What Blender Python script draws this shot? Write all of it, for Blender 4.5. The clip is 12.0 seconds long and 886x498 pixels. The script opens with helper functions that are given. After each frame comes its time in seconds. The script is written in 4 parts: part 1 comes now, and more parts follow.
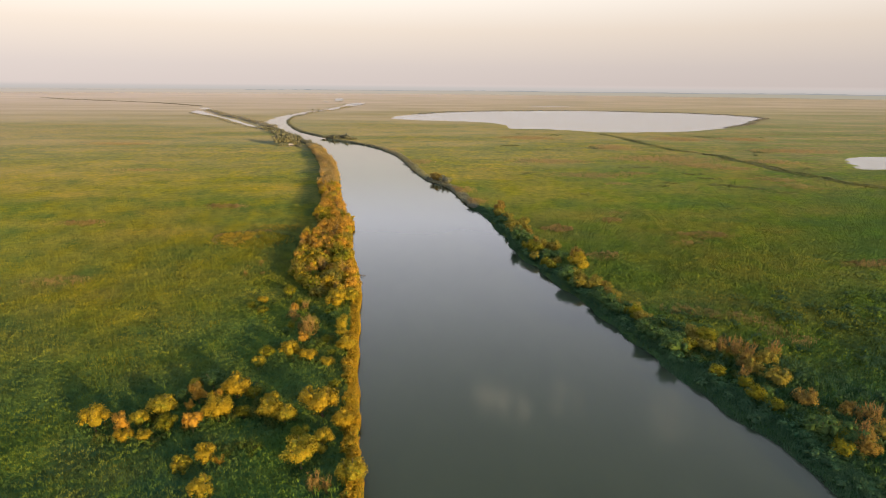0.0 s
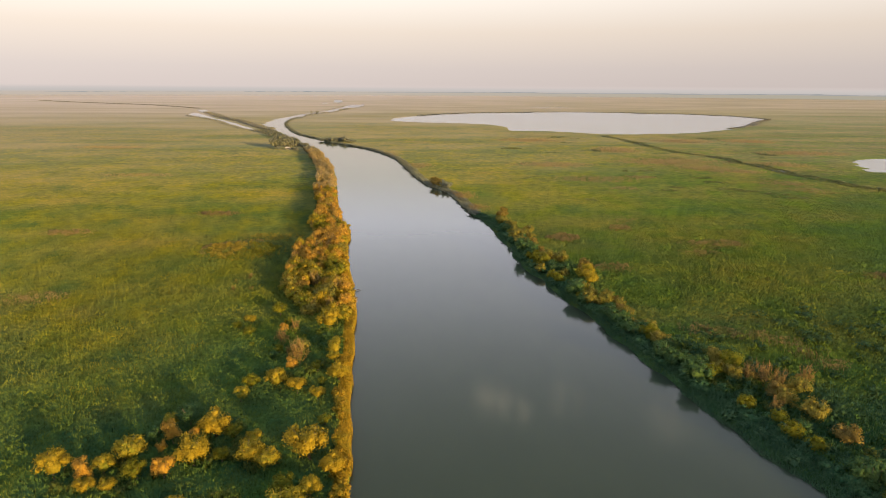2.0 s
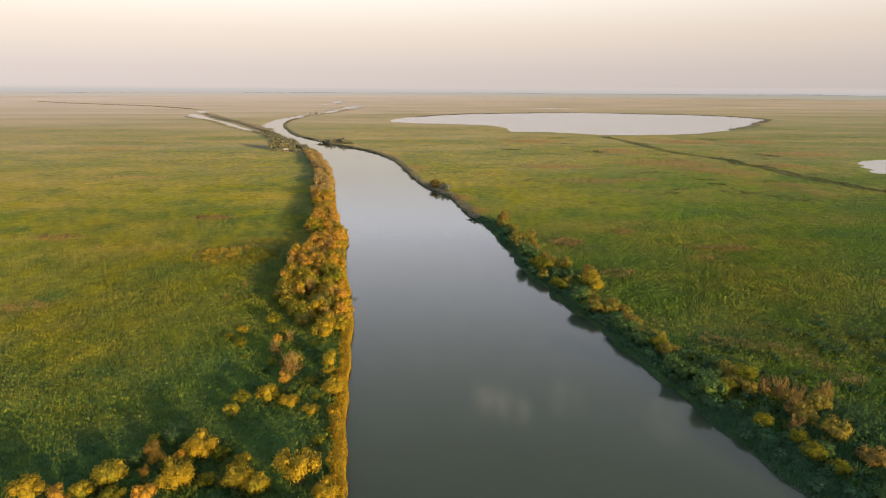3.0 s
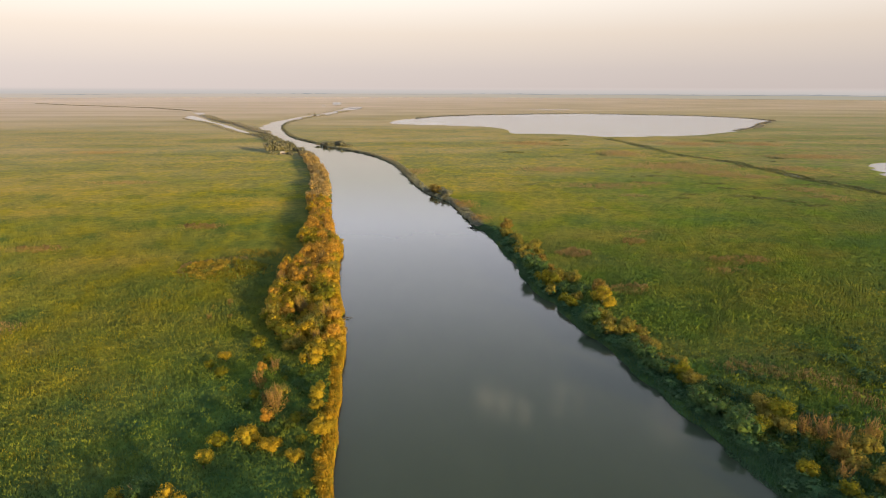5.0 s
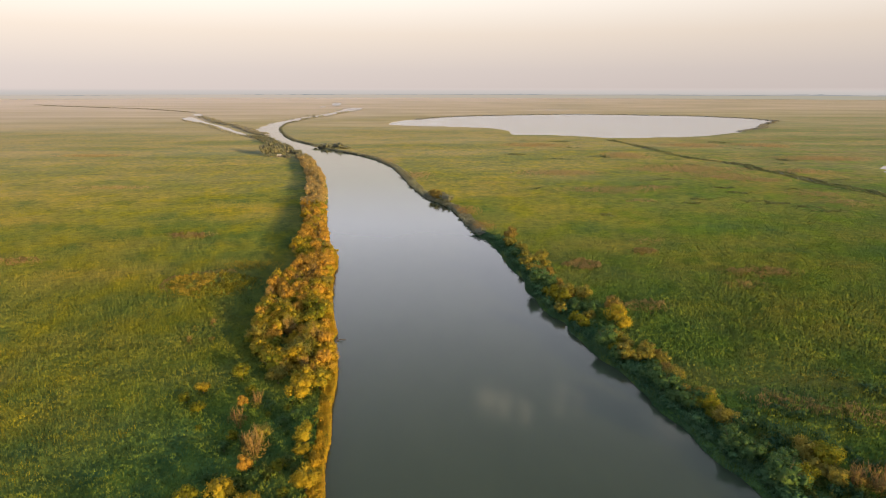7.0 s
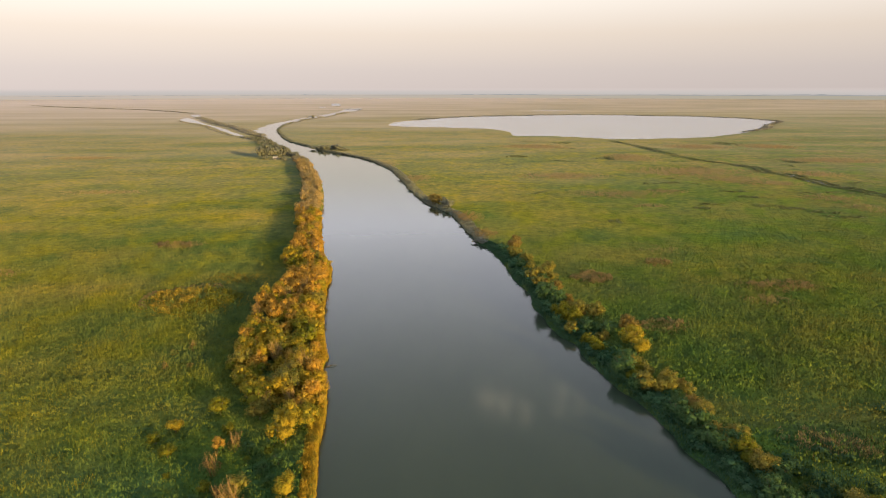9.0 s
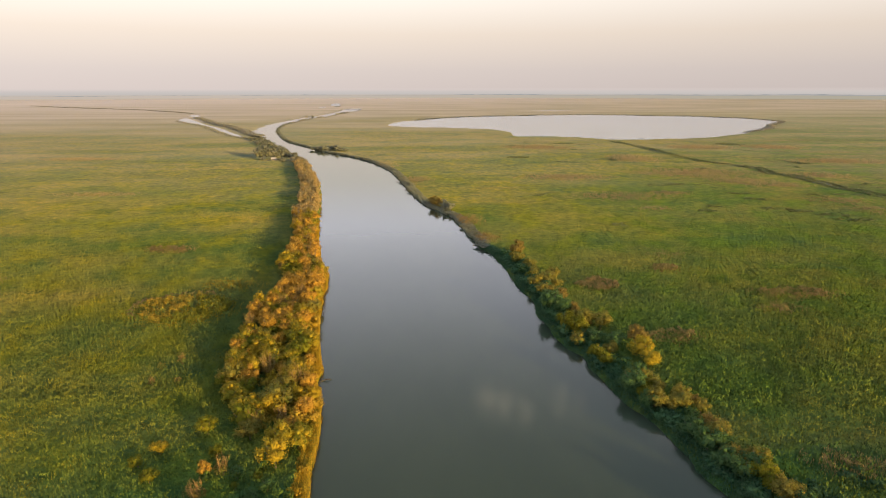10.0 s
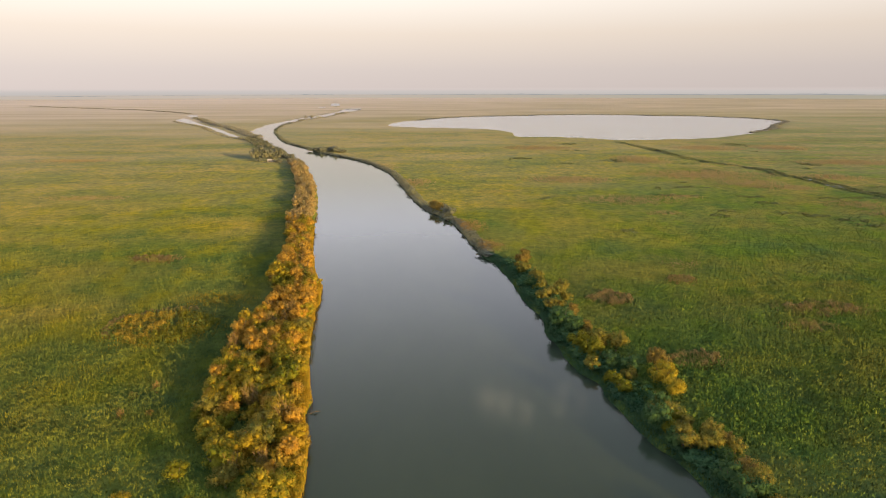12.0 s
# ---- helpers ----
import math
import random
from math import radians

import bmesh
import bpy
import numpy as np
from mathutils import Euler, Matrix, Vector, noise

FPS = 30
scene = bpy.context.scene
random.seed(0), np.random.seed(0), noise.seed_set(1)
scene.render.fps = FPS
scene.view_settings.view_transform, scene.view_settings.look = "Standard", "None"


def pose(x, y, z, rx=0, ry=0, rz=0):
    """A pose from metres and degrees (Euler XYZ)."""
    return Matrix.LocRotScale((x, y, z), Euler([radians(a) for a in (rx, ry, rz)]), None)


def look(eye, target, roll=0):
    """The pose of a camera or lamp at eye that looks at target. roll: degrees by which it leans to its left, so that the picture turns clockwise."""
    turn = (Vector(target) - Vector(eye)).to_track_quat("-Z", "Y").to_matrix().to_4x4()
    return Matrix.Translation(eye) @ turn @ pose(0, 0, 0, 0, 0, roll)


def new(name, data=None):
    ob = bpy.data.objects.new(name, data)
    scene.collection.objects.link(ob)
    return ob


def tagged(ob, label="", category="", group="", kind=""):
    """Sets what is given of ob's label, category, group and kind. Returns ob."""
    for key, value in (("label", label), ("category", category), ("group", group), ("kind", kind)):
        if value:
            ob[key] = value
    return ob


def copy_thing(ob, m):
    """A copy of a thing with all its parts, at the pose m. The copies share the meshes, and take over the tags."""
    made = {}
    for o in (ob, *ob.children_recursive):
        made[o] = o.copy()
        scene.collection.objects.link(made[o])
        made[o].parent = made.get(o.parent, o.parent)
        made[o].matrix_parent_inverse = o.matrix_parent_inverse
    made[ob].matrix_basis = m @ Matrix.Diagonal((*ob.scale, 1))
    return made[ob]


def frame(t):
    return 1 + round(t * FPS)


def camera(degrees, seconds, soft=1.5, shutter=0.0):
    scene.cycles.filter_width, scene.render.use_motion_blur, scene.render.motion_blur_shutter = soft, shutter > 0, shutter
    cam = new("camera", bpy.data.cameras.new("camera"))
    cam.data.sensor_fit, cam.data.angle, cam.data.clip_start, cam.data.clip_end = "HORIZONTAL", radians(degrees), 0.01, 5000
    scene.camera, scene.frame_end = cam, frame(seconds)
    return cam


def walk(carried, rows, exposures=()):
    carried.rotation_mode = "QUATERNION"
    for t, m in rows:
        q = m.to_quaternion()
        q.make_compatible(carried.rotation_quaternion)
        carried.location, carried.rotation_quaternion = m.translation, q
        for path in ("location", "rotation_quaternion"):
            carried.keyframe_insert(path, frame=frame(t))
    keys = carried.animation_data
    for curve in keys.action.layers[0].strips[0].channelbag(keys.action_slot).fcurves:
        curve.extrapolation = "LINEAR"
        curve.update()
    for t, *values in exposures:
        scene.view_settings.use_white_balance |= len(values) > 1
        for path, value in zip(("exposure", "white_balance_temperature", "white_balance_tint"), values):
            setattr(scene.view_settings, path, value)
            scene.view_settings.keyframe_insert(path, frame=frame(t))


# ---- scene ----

# seconds, eye (x, y, z), yaw, pitch, roll; the drone flies up the river, along +y
PATH = [
    (0.0, 0.00, 0.00, 60.00, -0.016, -15.385, 0.498),
    (0.5, -0.07, 2.97, 60.08, -0.019, -15.350, 0.460),
    (1.0, -0.13, 5.95, 60.16, -0.023, -15.316, 0.423),
    (1.5, -0.18, 8.95, 60.24, -0.029, -15.285, 0.386),
    (2.0, -0.22, 11.98, 60.32, -0.035, -15.254, 0.350),
    (2.5, -0.25, 15.05, 60.41, -0.040, -15.224, 0.315),
    (3.0, -0.27, 18.15, 60.50, -0.045, -15.195, 0.282),
    (5.0, -0.34, 31.48, 60.98, -0.036, -15.112, 0.161),
    (5.5, -0.37, 34.88, 61.08, -0.027, -15.102, 0.133),
    (6.0, -0.40, 38.29, 61.19, -0.018, -15.093, 0.106),
    (6.5, -0.44, 41.71, 61.30, -0.010, -15.083, 0.079),
    (7.0, -0.48, 45.13, 61.41, -0.002, -15.072, 0.053),
    (9.0, -0.58, 58.73, 61.76, 0.012, -15.051, -0.017),
    (9.5, -0.62, 62.12, 61.81, 0.022, -15.052, -0.030),
    (10.0, -0.68, 65.50, 61.84, 0.031, -15.055, -0.042),
    (10.5, -0.73, 68.88, 61.87, 0.041, -15.059, -0.053),
    (11.0, -0.78, 72.26, 61.88, 0.050, -15.065, -0.063),
    (11.5, -0.84, 75.62, 61.89, 0.059, -15.073, -0.073),
    (12.0, -0.90, 78.98, 61.91, 0.069, -15.083, -0.082),
]


def aim(x, y, z, yaw, pitch, roll):
    a, b = radians(yaw), radians(pitch)
    way = Vector((-math.sin(a) * math.cos(b), math.cos(a) * math.cos(b), math.sin(b)))
    eye = Vector((x, y, z))
    return look(eye, eye + way * 100, roll)


cam = camera(73.7, 12.0, soft=0.5)
walk(cam, [(t, aim(*row)) for t, *row in PATH], [(0.0, 1.0), (12.0, 1.0)])

# ---------------------------------------------------------------- light
SUN_EL, SUN_X, SUN_Y = 8.3, 0.66, -0.75      # low evening sun, behind and to the right of the flight
world = bpy.data.worlds.new("evening_sky")
scene.world = world
world.use_nodes = True
wt = world.node_tree
for n in list(wt.nodes):
    wt.nodes.remove(n)


def node(tree, kind, **inputs):
    n = tree.nodes.new(kind)
    for key, value in inputs.items():
        n.inputs[key.replace("_", " ")].default_value = value
    return n


def ramp(tree, stops, interpolation="LINEAR"):
    n = tree.nodes.new("ShaderNodeValToRGB")
    n.color_ramp.interpolation = interpolation
    e = n.color_ramp.elements
    while len(e) < len(stops):
        e.new(0.5)
    for k, (at, col) in zip(e, stops):
        k.position, k.color = at, (*col, 1)
    return n


sky = wt.nodes.new("ShaderNodeTexSky")
sky.sky_type, sky.sun_disc = "NISHITA", False
sky.sun_elevation = radians(SUN_EL)
sky.sun_rotation = math.atan2(SUN_X, SUN_Y)
sky.air_density, sky.dust_density, sky.ozone_density = 1.0, 3.0, 1.0
coord = wt.nodes.new("ShaderNodeTexCoord")
sep = wt.nodes.new("ShaderNodeSeparateXYZ")
wt.links.new(coord.outputs["Generated"], sep.inputs[0])
haze = ramp(wt, [(0.0, (0.43, 0.372, 0.350)), (0.03, (0.455, 0.395, 0.368)), (0.085, (0.565, 0.480, 0.410)),
                 (0.15, (0.71, 0.650, 0.585)), (0.22, (1.07, 1.05, 1.15)), (0.35, (0.93, 0.93, 1.06)), (0.55, (0.45, 0.48, 0.54)), (0.68, (0.22, 0.27, 0.28)), (0.85, (0.38, 0.52, 0.62)), (1.0, (0.38, 0.54, 0.66))])
wt.links.new(sep.outputs[2], haze.inputs[0])
# the sky is a little brighter towards the west
side_fade = wt.nodes.new("ShaderNodeMapRange")
side_fade.inputs["From Min"].default_value, side_fade.inputs["From Max"].default_value = -0.6, 0.6
side_fade.inputs["To Min"].default_value, side_fade.inputs["To Max"].default_value = 1.05, 0.85
wt.links.new(sep.outputs[0], side_fade.inputs[0])
faded = wt.nodes.new("ShaderNodeVectorMath")
faded.operation = "SCALE"
wt.links.new(haze.outputs[0], faded.inputs[0])
wt.links.new(side_fade.outputs[0], faded.inputs["Scale"])
# thin, soft cloud higher up, seen only mirrored in the river
cl = node(wt, "ShaderNodeTexNoise", Scale=48.0, Detail=5.0, Roughness=0.65)
mp = wt.nodes.new("ShaderNodeMapping")
mp.inputs["Scale"].default_value = (1.0, 1.0, 0.5)
wt.links.new(coord.outputs["Generated"], mp.inputs[0])
wt.links.new(mp.outputs[0], cl.inputs["Vector"])
clr = ramp(wt, [(0.40, (0, 0, 0)), (0.66, (1, 1, 1))])
wt.links.new(cl.outputs[0], clr.inputs[0])
wisps = None
for way, spread, dense in (((0.082, 0.868, 0.490), 2.3, 0.85), ((0.123, 0.855, 0.504), 1.8, 0.7), ((0.199, 0.852, 0.484), 2.0, 0.7), ((0.345, 0.803, 0.486), 2.8, 0.5)):
    dot = wt.nodes.new("ShaderNodeVectorMath")
    dot.operation, dot.inputs[1].default_value = "DOT_PRODUCT", Vector(way).normalized()
    wt.links.new(coord.outputs["Generated"], dot.inputs[0])
    spot = wt.nodes.new("ShaderNodeMapRange")
    spot.interpolation_type = "SMOOTHSTEP"
    spot.inputs["From Min"].default_value, spot.inputs["From Max"].default_value = math.cos(radians(spread)), math.cos(radians(spread * 0.15))
    spot.inputs["To Max"].default_value = dense
    wt.links.new(dot.outputs["Value"], spot.inputs[0])
    if wisps is None:
        wisps = spot.outputs[0]
    else:
        most = wt.nodes.new("ShaderNodeMath")
        most.operation = "MAXIMUM"
        wt.links.new(wisps, most.inputs[0])
        wt.links.new(spot.outputs[0], most.inputs[1])
        wisps = most.outputs[0]
mulc = wt.nodes.new("ShaderNodeMath")
mulc.operation = "MULTIPLY"
wt.links.new(clr.outputs[0], mulc.inputs[0])
wt.links.new(wisps, mulc.inputs[1])
cloudy = wt.nodes.new("ShaderNodeMix")
cloudy.data_type = "RGBA"
wt.links.new(mulc.outputs[0], cloudy.inputs["Factor"])
wt.links.new(faded.outputs[0], cloudy.inputs["A"])
cloudy.inputs["B"].default_value = (1.55, 1.36, 1.16, 1)
bg1 = node(wt, "ShaderNodeBackground", Strength=0.053)
wt.links.new(sky.outputs[0], bg1.inputs[0])
bg2 = node(wt, "ShaderNodeBackground", Strength=0.875)
wt.links.new(cloudy.outputs["Result"], bg2.inputs[0])
mixw = node(wt, "ShaderNodeMixShader", Fac=0.92)
wt.links.new(bg1.outputs[0], mixw.inputs[1])
wt.links.new(bg2.outputs[0], mixw.inputs[2])
outw = wt.nodes.new("ShaderNodeOutputWorld")
wt.links.new(mixw.outputs[0], outw.inputs[0])

sun_data = bpy.data.lights.new("sun", "SUN")
sun_data.energy, sun_data.angle, sun_data.color = 5.2, radians(1.0), (1.0, 0.70, 0.22)
sun = new("sun", sun_data)
sv = Vector((SUN_X, SUN_Y, 0)).normalized() * math.cos(radians(SUN_EL))
sun.matrix_world = look(Vector((sv.x, sv.y, math.sin(radians(SUN_EL)))) * 300, (0, 0, 0))


# ---------------------------------------------------------------- materials
def material(name, rough=0.7, spec=0.05):
    m = bpy.data.materials.new(name)
    m.use_nodes = True
    t = m.node_tree
    b = t.nodes["Principled BSDF"]
    b.inputs["Roughness"].default_value = rough
    b.inputs["Specular IOR Level"].default_value = spec
    return m, t, b


def mix(t, fac, a, b, mode="MIX"):
    """Mixes two colours; each of fac, a, b is a value or a socket."""
    n = t.nodes.new("ShaderNodeMix")
    n.data_type, n.blend_type = "RGBA", mode
    for key, v in (("Factor", fac), ("A", a), ("B", b)):
        if isinstance(v, bpy.types.NodeSocket):
            t.links.new(v, n.inputs[key])
        else:
            n.inputs[key].default_value = (*v, 1) if isinstance(v, tuple) else v
    return n.outputs["Result"]


def field_noise(t, scale, detail=3.0, rough=0.55, stretch=(1, 1, 1), lo=0.35, hi=0.65):
    """World-space noise, stretched between lo and hi to 0..1."""
    g = t.nodes.new("ShaderNodeNewGeometry")
    m = t.nodes.new("ShaderNodeMapping")
    m.inputs["Scale"].default_value = stretch
    t.links.new(g.outputs["Position"], m.inputs[0])
    n = node(t, "ShaderNodeTexNoise", Scale=scale, Detail=detail, Roughness=rough)
    t.links.new(m.outputs[0], n.inputs["Vector"])
    r = t.nodes.new("ShaderNodeMapRange")
    r.inputs["From Min"].default_value, r.inputs["From Max"].default_value = lo, hi
    t.links.new(n.outputs[0], r.inputs[0])
    return r.outputs[0]


def island(t):
    return t.nodes.new("ShaderNodeNewGeometry").outputs["Random Per Island"]


def inland(t, near, far, wander=350.0, way=(-1.2, 1.0, 0.0)):
    """A gradient by position, 0 to 1 along way (by default up the valley and towards the western side), with a
    wandering edge.
    """
    g = t.nodes.new("ShaderNodeNewGeometry")
    dot = t.nodes.new("ShaderNodeVectorMath")
    dot.operation = "DOT_PRODUCT"
    dot.inputs[1].default_value = way
    t.links.new(g.outputs["Position"], dot.inputs[0])
    a = t.nodes.new("ShaderNodeMath")
    a.operation, a.inputs[1].default_value = "MULTIPLY_ADD", wander
    t.links.new(field_noise(t, 0.006, 4, 0.6, (0.6, 1, 1), 0.3, 0.7), a.inputs[0])
    t.links.new(dot.outputs["Value"], a.inputs[2])
    r = t.nodes.new("ShaderNodeMapRange")
    r.inputs["From Min"].default_value, r.inputs["From Max"].default_value = near, far
    t.links.new(a.outputs[0], r.inputs[0])
    return r.outputs[0]


def scaled(t, fac, k):
    n = t.nodes.new("ShaderNodeMath")
    n.operation, n.inputs[1].default_value = "MULTIPLY", k
    t.links.new(fac, n.inputs[0])
    return n.outputs[0]


def marsh_colour(t, calm=0.0):
    """The reed beds: green by the river, yellowing and straw-coloured in wide swathes inland, with haze painted in."""
    wide = field_noise(t, 0.016, 4, 0.6, (0.8, 1.0, 1), 0.42, 0.62)
    mid = field_noise(t, 0.045, 4, 0.6, (1, 0.6, 1), 0.40, 0.66)
    dry = field_noise(t, 0.02, 5, 0.65, (0.8, 0.45, 1), 0.60, 0.84)
    streak = field_noise(t, 0.035, 4, 0.6, (0.35, 1.0, 1), 0.52, 0.70)
    c = mix(t, wide, (0.074, 0.146, 0.034), (0.184, 0.190, 0.014))
    c = mix(t, scaled(t, mid, 0.5), c, (0.088, 0.146, 0.032))
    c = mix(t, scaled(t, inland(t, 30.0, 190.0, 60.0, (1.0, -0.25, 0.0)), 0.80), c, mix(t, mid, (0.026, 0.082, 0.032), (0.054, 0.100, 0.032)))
    # tan and straw swathes, lightened up the valley to carry haze in the colour
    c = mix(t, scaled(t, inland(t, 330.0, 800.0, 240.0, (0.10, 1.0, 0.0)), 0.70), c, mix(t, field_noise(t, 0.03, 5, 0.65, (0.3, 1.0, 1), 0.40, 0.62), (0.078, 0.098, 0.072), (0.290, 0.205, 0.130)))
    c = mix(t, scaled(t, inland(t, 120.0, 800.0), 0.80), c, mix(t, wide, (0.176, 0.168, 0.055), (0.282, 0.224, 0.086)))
    # darker green over the nearest ground and the near right side
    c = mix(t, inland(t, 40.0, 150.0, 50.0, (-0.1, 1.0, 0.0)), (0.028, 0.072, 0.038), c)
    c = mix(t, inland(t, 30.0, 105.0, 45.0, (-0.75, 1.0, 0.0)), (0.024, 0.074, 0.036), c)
    c = mix(t, scaled(t, streak, 0.40), c, (0.270, 0.190, 0.055))
    c = mix(t, scaled(t, field_noise(t, 0.013, 3, 0.5, (0.5, 1, 1), 0.46, 0.62), 0.58), c, (0.054, 0.118, 0.030))
    c = mix(t, dry, c, (0.215, 0.195, 0.040))
    c = mix(t, scaled(t, field_noise(t, 0.060, 4, 0.6, (1.0, 0.7, 1), 0.48, 0.62), 0.62), c, mix(t, inland(t, 110.0, 230.0, 40.0, (-1.0, 0.6, 0.0)), (0.094, 0.158, 0.024), (0.226, 0.206, 0.016)))
    c = mix(t, scaled(t, field_noise(t, 0.047, 4, 0.6, (0.8, 1.0, 1), 0.54, 0.68), 0.55), c, (0.036, 0.096, 0.044))
    tuft = field_noise(t, 0.20, 4, 0.68, (1, 0.8, 1), 0.36, 0.64)
    c = mix(t, 1.0, c, mix(t, tuft, (0.60, 0.67, 0.76), (1.10, 1.02, 0.90)), "MULTIPLY")
    # clump tone; its bluish dark end paints in the shade between reeds
    clump = field_noise(t, 0.38, 3, 0.6, (1, 1, 1), 0.37, 0.63)
    grain = mix(t, calm, mix(t, clump, (0.58, 0.70, 0.90), (1.16, 1.15, 1.02)), mix(t, clump, (0.90, 0.93, 0.96), (1.06, 1.05, 1.0)))
    return mix(t, 1.0, c, grain, "MULTIPLY")


def ruffled(t, b, scale, k, lean=(0.0, 0.0, 0.0)):
    """Turns the surface's normal in every direction, as a dense stand of leaves does; lean biases all of them one way.
    """
    g = t.nodes.new("ShaderNodeNewGeometry")
    n = node(t, "ShaderNodeTexNoise", Scale=scale, Detail=4.0, Roughness=0.7)
    t.links.new(g.outputs["Position"], n.inputs["Vector"])
    sub = t.nodes.new("ShaderNodeVectorMath")
    sub.operation, sub.inputs[1].default_value = "SUBTRACT", (0.5, 0.5, 0.5)
    t.links.new(n.outputs["Color"], sub.inputs[0])
    mad = t.nodes.new("ShaderNodeVectorMath")
    mad.operation, mad.inputs[1].default_value = "MULTIPLY_ADD", (k, k, k * 0.3)
    t.links.new(sub.outputs[0], mad.inputs[0])
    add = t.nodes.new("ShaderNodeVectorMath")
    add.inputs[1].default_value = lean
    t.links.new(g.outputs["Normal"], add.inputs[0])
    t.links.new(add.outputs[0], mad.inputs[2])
    nor = t.nodes.new("ShaderNodeVectorMath")
    nor.operation = "NORMALIZE"
    t.links.new(mad.outputs[0], nor.inputs[0])
    t.links.new(nor.outputs[0], b.inputs["Normal"])


def make_ground_mat():
    m, t, b = material("marsh_ground", 0.9, 0.02)
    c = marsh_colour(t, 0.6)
    fine = field_noise(t, 0.35, 6, 0.7, (1, 1, 1), 0.3, 0.7)
    c = mix(t, fine, mix(t, 1.0, c, (0.75, 0.78, 0.75), "MULTIPLY"), mix(t, 1.0, c, (1.15, 1.12, 1.1), "MULTIPLY"))
    c = mix(t, inland(t, 130.0, 300.0, 70.0, (0.0, 1.0, 0.0)), mix(t, 1.0, c, (0.80, 0.96, 1.30), "MULTIPLY"), c)       # bluish shade between the near reeds, put into the ground's colour
    # dry far plain, with distance haze put into its base colour
    dry_haze = mix(t, field_noise(t, 0.006, 4, 0.55, (0.5, 1, 1), 0.36, 0.64), (0.226, 0.206, 0.190), (0.290, 0.252, 0.246))
    dry_haze = mix(t, inland(t, 1600.0, 5200.0), dry_haze, (0.350, 0.316, 0.365))
    dry_haze = mix(t, scaled(t, field_noise(t, 0.008, 5, 0.6, (0.12, 1.0, 1), 0.46, 0.66), 0.35), dry_haze, (0.185, 0.178, 0.140))
    c = mix(t, inland(t, 540.0, 1900.0, 350.0, (-0.35, 1.0, 0.0)), c, dry_haze)
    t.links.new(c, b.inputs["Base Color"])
    # normals biased towards the sun, so that the flat ground shades brighter
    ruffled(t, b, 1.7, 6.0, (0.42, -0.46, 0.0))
    return m


def make_reed_mat(name, low, top, calm=0.0):
    m, t, b = material(name, 0.7, 0.02)
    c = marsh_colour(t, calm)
    c = mix(t, island(t), mix(t, 1.0, c, low, "MULTIPLY"), mix(t, 1.0, c, top, "MULTIPLY"))
    t.links.new(c, b.inputs["Base Color"])
    return m


def make_leaf_mat(name, dark, light, accent, by_island=False):
    m, t, b = material(name, 0.65, 0.05)
    r = island(t)
    c = mix(t, r, dark, light)
    if by_island:
        who = field_noise(t, 0.22, 1, 0.5, (1, 1, 1), 0.42, 0.60)
    else:
        who = t.nodes.new("ShaderNodeObjectInfo").outputs["Random"]
    c = mix(t, who, c, mix(t, r, accent, light))
    c = mix(t, 1.0, c, mix(t, field_noise(t, 6.0, 3, 0.6, (1, 1, 0.28), 0.36, 0.64), (0.78, 0.81, 0.86), (1.14, 1.12, 1.06)), "MULTIPLY")
    ruffled(t, b, 5.0, 0.6)
    t.links.new(c, b.inputs["Base Color"])
    tr = t.nodes.new("ShaderNodeBsdfTranslucent")
    t.links.new(c, tr.inputs[0])
    ms = node(t, "ShaderNodeMixShader", Fac=0.42)
    t.links.new(b.outputs[0], ms.inputs[1])
    t.links.new(tr.outputs[0], ms.inputs[2])
    t.links.new(ms.outputs[0], t.nodes["Material Output"].inputs[0])
    return m


def make_bark_mat(name, a, c2):
    m, t, b = material(name, 0.85, 0.1)
    t.links.new(mix(t, field_noise(t, 6.0, 4, 0.6, (1, 1, 0.3)), a, c2), b.inputs["Base Color"])
    return m


def make_water_mat(name, rough, dark, light):
    m, t, b = material(name, rough, 0.5)
    b.inputs["IOR"].default_value = 1.33
    silt = field_noise(t, 0.03, 4, 0.6, (1, 0.4, 1), 0.3, 0.7)
    t.links.new(mix(t, silt, dark, light), b.inputs["Base Color"])
    # turbid water: light spreads some metres through the silt
    b.inputs["Subsurface Weight"].default_value = 1.0
    b.inputs["Subsurface Radius"].default_value = (1.0, 1.0, 1.0)
    b.inputs["Subsurface Scale"].default_value = 5.0
    b.subsurface_method = "BURLEY"
    bp = node(t, "ShaderNodeBump", Strength=0.05, Distance=0.1)
    t.links.new(field_noise(t, 0.5, 3, 0.5, (1, 0.5, 1), 0.2, 0.8), bp.inputs["Height"])
    t.links.new(bp.outputs[0], b.inputs["Normal"])
    return m


M_GROUND = make_ground_mat()
M_REED = make_reed_mat("reed_leaves", (0.91, 0.91, 0.96), (1.03, 1.0, 0.97), 0.15)
M_REEDFAR = make_reed_mat("inland_reed_leaves", (0.90, 0.91, 0.95), (0.96, 0.96, 0.98), 1.0)
M_DRYREED = make_leaf_mat("dry_reed", (0.17, 0.125, 0.065), (0.34, 0.235, 0.110), (0.25, 0.170, 0.085), True)
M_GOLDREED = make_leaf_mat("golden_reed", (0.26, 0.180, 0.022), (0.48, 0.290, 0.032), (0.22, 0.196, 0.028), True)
M_GOLDENING = make_leaf_mat("yellowing_reed", (0.150, 0.150, 0.020), (0.270, 0.225, 0.026), (0.190, 0.180, 0.022), True)
M_WILLOW = make_leaf_mat("willow_leaves", (0.312, 0.224, 0.024), (0.485, 0.332, 0.034), (0.200, 0.228, 0.034))
M_RUSSET = make_leaf_mat("ripe_leaves", (0.42, 0.242, 0.042), (0.60, 0.345, 0.060), (0.47, 0.272, 0.050))
